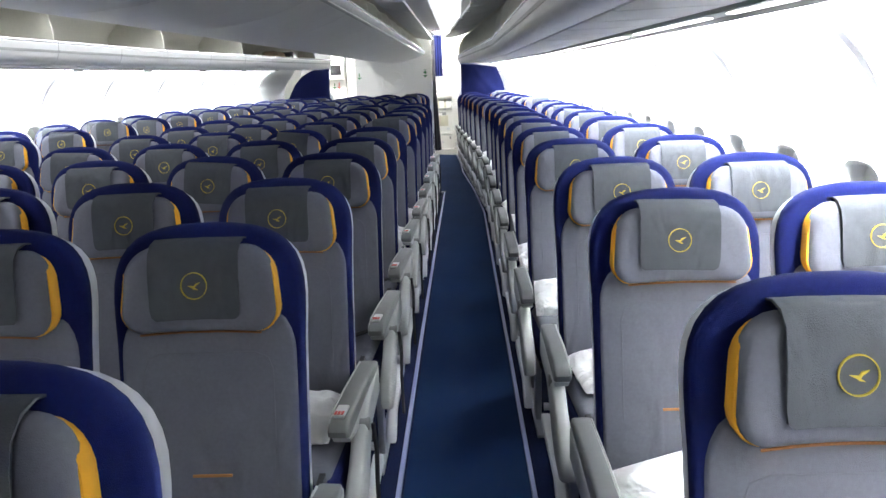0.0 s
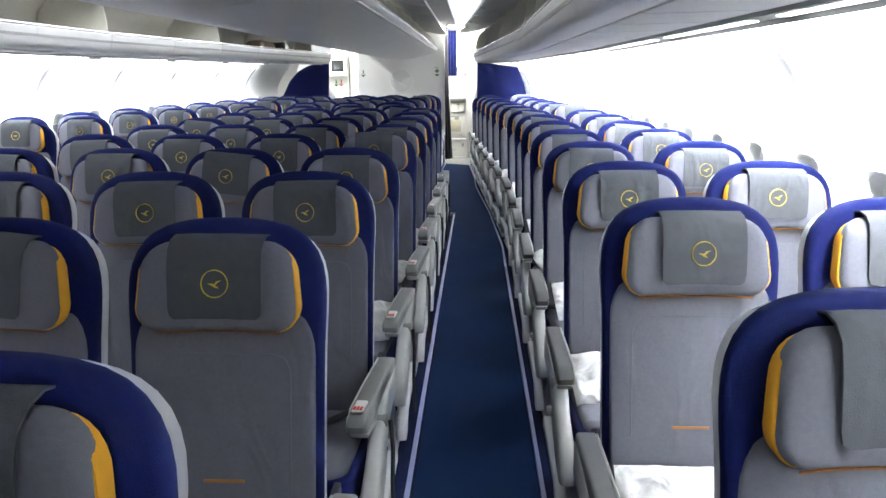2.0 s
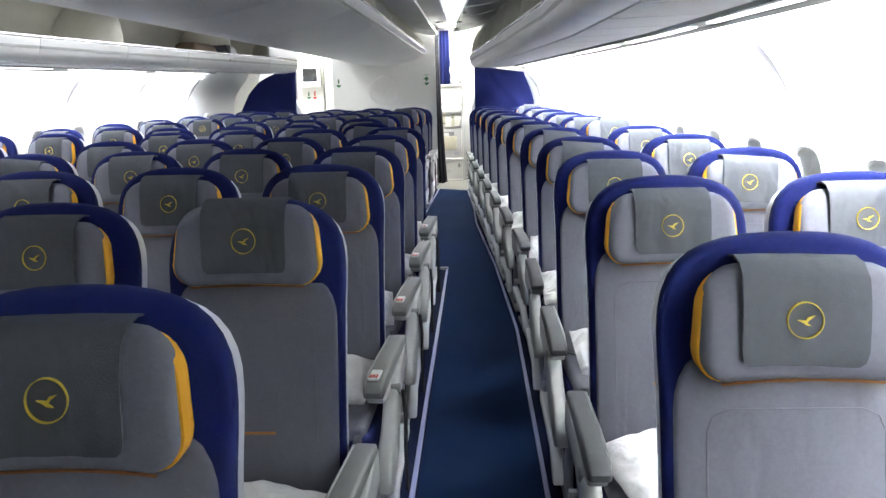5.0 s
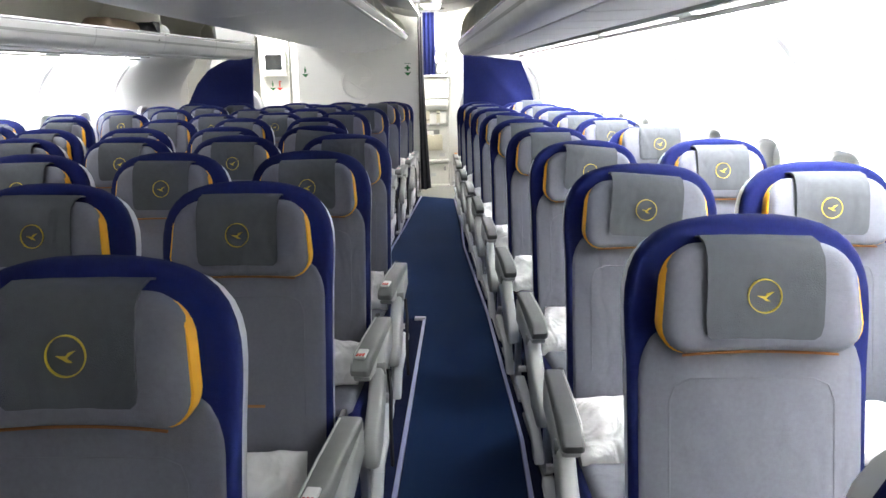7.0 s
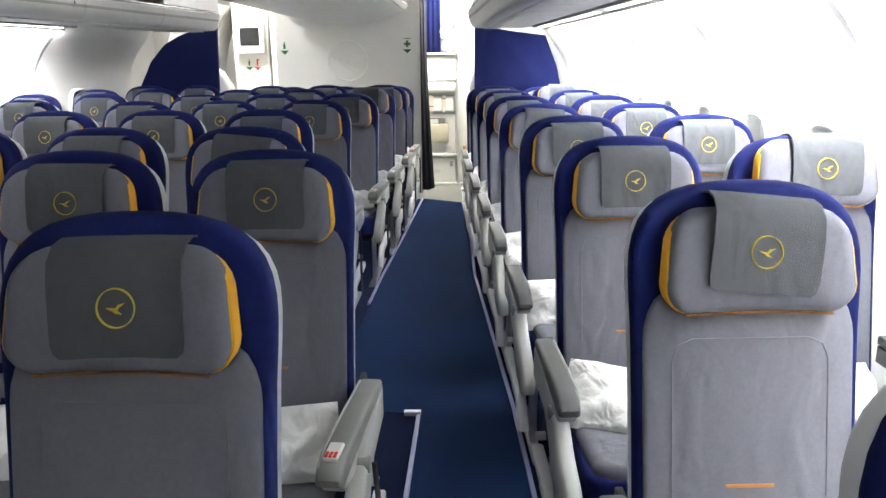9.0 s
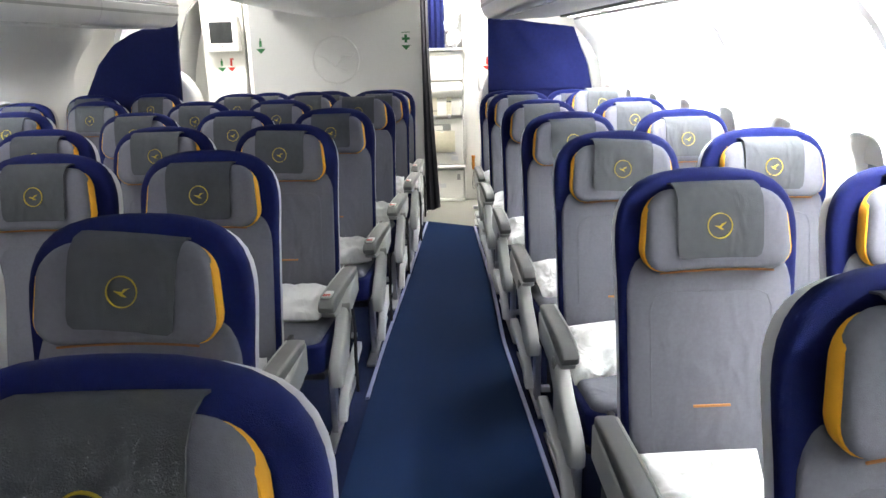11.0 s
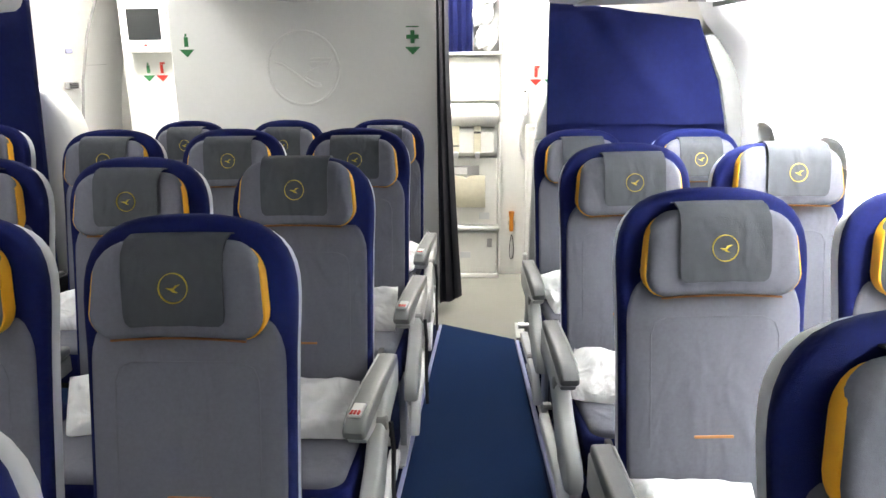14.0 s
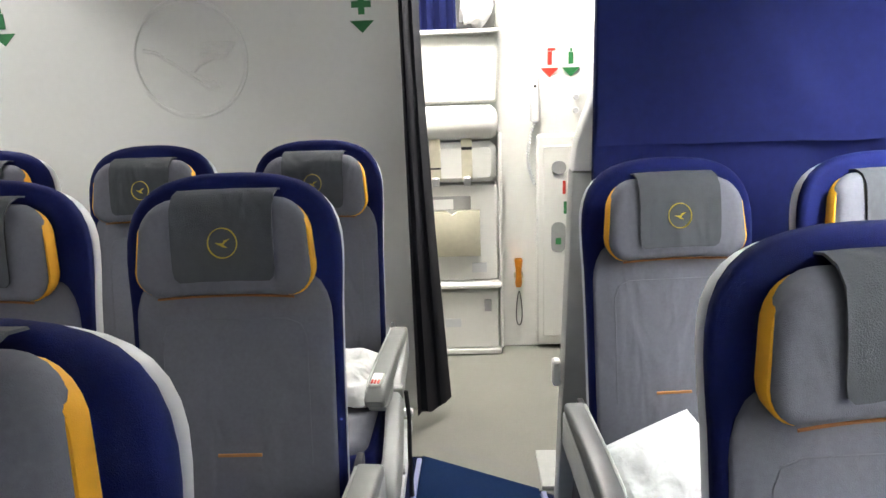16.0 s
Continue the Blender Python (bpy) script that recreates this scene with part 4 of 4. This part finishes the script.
for x in (-0.326, -0.190):
    part("strap", box(x - 0.023, x + 0.023, GY - 0.026, GY - 0.021, 0.83, 1.01, 0.002), M_BEIGE, jump, "beige harness strap")
    part("strap_buckle", box(x - 0.017, x + 0.017, GY - 0.036, GY - 0.027, 0.805, 0.846, 0.004), M_METAL, jump, "metal buckle")
    part("strap_mark", box(x - 0.023, x + 0.023, GY - 0.029, GY - 0.0265, 0.962 if x > -0.2 else 0.88, 0.975 if x > -0.2 else 0.888, 0.001), M_BLACK, jump)
part("slot", box(-0.369, -0.178, GY - 0.002, GY + 0.004, 0.693, 0.755, 0.002), M_JOINT, jump, "recessed grey pocket slot")
part("paper", box(-0.358, -0.255, GY - 0.006, GY - 0.003, 0.696, 0.742, 0.001), M_WHITE, jump, "white paper")
part("pocket", slab([(-0.389, 0.482), (-0.139, 0.482), (-0.139, 0.690), (-0.235, 0.690), (-0.262, 0.672), (-0.290, 0.690), (-0.389, 0.690)], GY - 0.020, GY + 0.004, 0.005, 2), M_BEIGE, jump, "beige literature pocket")
part("plate", box(-0.178, -0.112, GY - 0.001, GY + 0.004, 0.40, 0.445, 0.001), M_SHELL, jump, "small grey plate")
part("latch", box(-0.126, -0.094, GY - 0.006, GY - 0.001, 0.212, 0.27, 0.003), M_JOINT, jump, "recessed latch")
part("plate", box(-0.308, -0.235, GY - 0.003, GY - 0.0005, 0.137, 0.178, 0.001), M_SHELL, jump, "small grey plate")
WY = 15.34
thing("galley_wall", "white galley rear wall", "wall", kind="structure", mat=M_GALLEY, bm=box(-1.86, 1.2, WY, WY + 0.08, -0.002, 2.31, 0.004))
thing("galley_upper_panel", "plain white panel above the crew seat", "panel", kind="structure", mat=M_GALLEY, bm=box(-0.66, -0.05, GY + 0.02, WY - 0.001, 1.155, 1.436, 0.012))
shelf = thing("stowage_shelf", "open white stowage shelf with blue curtain", "shelf")
part("shelf_board", box(-0.68, -0.045, GY - 0.01, WY - 0.001, 1.440, 1.460, 0.006), M_GALLEY, shelf)
part("shelf_side", box(-0.05, -0.035, GY - 0.01, WY - 0.001, 1.462, 2.30, 0.004), M_GALLEY, shelf)
part("shelf_back", box(-0.64, -0.055, WY - 0.012, WY - 0.002, 1.462, 2.30, 0.003), M_JOINT, shelf)
bm = bmesh.new()
rows = []
for i in range(6):
    z = 1.464 + 0.78 * i / 5
    front = [(-0.62 + 0.40 * k / 30, GY + 0.02 + 0.012 * math.sin(k * 1.7), z) for k in range(31)]
    rows.append(front + [(x, y + 0.006, zz) for x, y, zz in front[::-1]])
rings(bm, rows)
part("shelf_curtain", bm, M_PARTITION, shelf, "pleated blue curtain")
for x, z, s in ((-0.135, 1.545, 0.42), (-0.16, 1.68, 0.4), (-0.13, 1.80, 0.42)):
    bag = new("wrapped_blanket", PILLOW_MESHES[1])
    tagged(bag, "grey-white wrapped blanket bag on the stowage shelf", "blanket", "blankets on the shelf")
    bag.matrix_basis = pose(x, GY + 0.045, z, 0, 24, 0) @ Matrix.Diagonal((s, s * 0.7, 1.35, 1))

phone = thing("wall_telephone", "white wall handset with coiled cord", "telephone")
part("handset", swap(slab(rounded(0.018, -0.09, 0.09, 0.014, 0.014), -0.04, -0.012, 0.01, 2), pose(0.112, WY, 1.155, 0, -3, 0)), M_WHITE, phone)
part("cradle", box(0.092, 0.132, WY - 0.014, WY, 1.06, 1.25, 0.005), M_SHELL, phone)
part("keypad_mark", box(0.106, 0.116, WY - 0.044, WY - 0.0405, 1.21, 1.22, 0.001), M_DARK, phone)
cord = []
for k in range(150):
    u = k / 149
    cord.append((0.112 - 0.03 * math.sin(u * 3.1) + 0.007 * math.cos(k * 0.9), WY - 0.02 + 0.007 * math.sin(k * 0.9), 1.06 - 0.28 * u))
part("cord", tube(cord, 0.0035, 5), M_SHELL, phone, "coiled pale cord")
sign("red fire extinguisher and arrow sign on the galley wall", M_RED, 0.178, WY, 1.268, "extinguisher", 0.95)
sign("green oxygen bottle and arrow sign on the galley wall", M_GREEN, 0.269, WY, 1.268, "bottle", 0.95)
torch = thing("emergency_torch", "orange emergency torch clipped to the galley wall", "torch")
rad = [(0.012, 0.0), (0.016, 0.02), (0.013, 0.05), (0.014, 0.09), (0.019, 0.125), (0.018, 0.134)]
bm = bmesh.new()
rings(bm, [[(0.036 + r * math.cos(a), WY - 0.022 + r * math.sin(a), 0.303 + h) for a in [2 * math.pi * k / 14 for k in range(14)]] for r, h in rad])
part("body", bm, M_TORCH, torch)
part("clip", box(0.015, 0.057, WY - 0.02, WY, 0.342, 0.372, 0.004), M_BEIGE, torch)
loop = [(0.039 + 0.018 * math.sin(2 * math.pi * k / 20) * (0.4 + 0.6 * (1 - math.cos(2 * math.pi * k / 20)) / 2), WY - 0.006, 0.190 + 0.085 * math.cos(2 * math.pi * k / 20)) for k in range(20)]
part("wrist_loop", tube(loop, 0.0025, 5, closed=True), M_BLACK, torch, "dark wrist loop")
cab = thing("equipment_cabinet", "narrow white equipment cabinet with round viewing holes", "cabinet")
part("body", box(0.119, 0.54, WY - 0.055, WY - 0.001, 0.025, 1.005, 0.008), M_GALLEY, cab)
part("door", box(0.145, 0.52, WY - 0.064, WY - 0.056, 0.07, 0.96, 0.004), M_GALLEY, cab)
for z, h in ((0.864, 0.03), (0.547, 0.07)):
    part("viewing_hole", swap(slab(rounded(0.032, -h, h, 0.028, 0.028), -0.003, 0.0005, 0.001, 1), pose(0.213, WY - 0.065, z)), M_JOINT, cab, "grey viewing hole")
part("extinguisher_mark", box(0.230, 0.243, WY - 0.068, WY - 0.0645, 0.745, 0.805, 0.002), M_RED, cab, "red extinguisher mark")
part("bottle_mark", box(0.235, 0.249, WY - 0.068, WY - 0.0645, 0.655, 0.712, 0.002), M_GREEN, cab, "green bottle mark")
part("knob", box(0.20, 0.225, WY - 0.071, WY - 0.0685, 0.515, 0.545, 0.002), M_GREEN, cab)
switch = thing("wall_switches", "two round white switches on the galley wall", "switch")
for z in (1.105, 1.163):
    part("switch_knob", slab([(0.292 + 0.014 * math.cos(i * math.pi / 6), z + 0.014 * math.sin(i * math.pi / 6)) for i in range(12)], WY - 0.012, WY, 0.003, 1), M_SHELL, switch)

# ---- far side: monitor column and exit door ----
MY = 15.64
col = thing("monitor_column", "white galley column", "column", kind="structure", mat=M_GALLEY, bm=box(-2.625, -2.215, MY, MY + 0.25, -0.002, 2.31, 0.01))
mon = thing("monitor", "white-framed wall monitor with a dark screen", "monitor")
part("housing", slab(rounded(0.158, -0.165, 0.165, 0.012, 0.012), MY - 0.13, MY - 0.001, 0.012, 2), M_WHITE, mon)
part("screen", slab(rounded(0.112, -0.085, 0.115, 0.008, 0.008), MY - 0.134, MY - 0.1295, 0.002, 1), M_DARK, mon, "dark glossy screen")
part("button", box(-0.01, 0.01, MY - 0.135, MY - 0.131, -0.125, -0.112, 0.002), M_RED, mon)
mon.location = (-2.395, 0, 1.645)
sign("green oxygen bottle and arrow sign below the monitor", M_GREEN, -2.455, MY, 1.306, "bottle", 1.0)
sign("red fire extinguisher and arrow sign below the monitor", M_RED, -2.36, MY, 1.306, "extinguisher", 1.0)
side_phone = thing("wall_telephone", "white wall handset below the monitor", "telephone")
part("handset", swap(slab(rounded(0.018, -0.085, 0.085, 0.014, 0.014), -0.04, -0.002, 0.01, 2), pose(-2.235, MY, 1.09, 0, 4, 0)), M_WHITE, side_phone)
door = thing("exit_door", "white curved cabin exit door with grey seal and small window", "door", kind="structure")
prof = [(-2.62, 2.0), (-2.75, 1.85), (-2.85, 1.6), (-2.92, 1.3), (-2.96, 1.0), (-2.98, 0.6), (-2.96, 0.1)]
bm = bmesh.new()
rings(bm, [[(x, y, z) for x, z in prof] + [(x - 0.05, y, z) for x, z in prof[::-1]] for y in (14.3, 15.61)])
part("door_panel", bm, M_WALL, door)
part("door_seal", tube([(x + 0.006, 15.615, z) for x, z in prof], 0.011, 6), M_JOINT, door, "grey door seal")
bm = bmesh.new()
rings(bm, [[(x, y, z) for x, z in prof] + [(x - 0.05, y, z) for x, z in prof[::-1]] for y in (15.62, 16.2)])
part("door_frame", bm, M_WALL, door)
part("vent_plate", box(-2.935, -2.895, 15.39, 15.52, 1.25, 1.295, 0.004), M_JOINT, door, "grey slotted vent plate")
for i in range(3):
    part("vent_slot", box(-2.893, -2.890, 15.40, 15.51, 1.257 + 0.012 * i, 1.262 + 0.012 * i, 0.001), M_DARK, door)
part("handle_recess", box(-2.975, -2.938, 15.36, 15.50, 0.92, 1.16, 0.015), M_SHELL, door, "pale recessed handle tray")
part("handle", tube([(-2.932, 15.40, 0.95), (-2.915, 15.42, 1.0), (-2.915, 15.42, 1.10), (-2.925, 15.46, 1.13)], 0.012, 8), M_WHITE, door, "white door lever")
part("latch_mark", box(-2.965, -2.935, 15.77, 15.81, 0.88, 0.935, 0.003), M_RED, door, "red latch mark")
part("door_plate", box(-2.905, -2.868, 15.37, 15.45, 1.48, 1.51, 0.003), M_STRIP, door, "small blue-grey plate")
part("panel_seam", tube([(-2.90, 15.63, 1.40), (-2.90, 15.95, 1.40)], 0.004, 5), M_JOINT, door)
thing("galley_divider", "white galley side wall", "wall", kind="structure", mat=M_GALLEY, bm=box(-2.19, -1.86, MY + 0.0, MY + 0.06, -0.002, 2.31))
seat_side = thing("moulded_fairing", "white moulded fairing behind the far partition", "fairing", mat=M_WHITE, bm=slab([(-2.70, 0.0), (-2.28, 0.0), (-2.19, 0.95), (-2.25, 1.17), (-2.33, 1.29), (-2.39, 1.33), (-2.70, 1.33)], END + 0.16, END + 0.36, 0.03, 3))
for x, y in ((-0.1, 14.85), (-2.5, 15.0)):
    lamp = thing("galley_lamp", "square white ceiling light in the galley", "lamp", "galley ceiling lights")
    part("lamp_frame", box(x - 0.27, x + 0.27, y - 0.27, y + 0.27, 2.285, 2.318, 0.004), M_CEIL, lamp)
    part("lamp_diffuser", box(x - 0.24, x + 0.24, y - 0.24, y + 0.24, 2.275, 2.284, 0.003), M_GALLEYLAMP, lamp, "glowing diffuser")

# ---- bags left in the far bin ----
for x, y, w, mat, label in ((left_x(0.56, 11.3), 11.3, 0.3, M_BAG, "brown leather bag in the far overhead bin"), (left_x(0.55, 11.9), 11.9, 0.16, M_LINEN, "white plastic bag in the far overhead bin"), (left_x(0.54, 11.72), 11.72, 0.07, M_BLACK, "small black pouch in the far overhead bin")):
    bm = slab(rounded(w, 0.0, 0.24, 0.09, 0.05), -0.12, 0.12, 0.06, 3, puff=0.02)
    swap(bm, pose(x - 0.05, y, 1.672, 0, 0, 90))
    thing("bag", label, "bag", mat=mat, bm=bm)
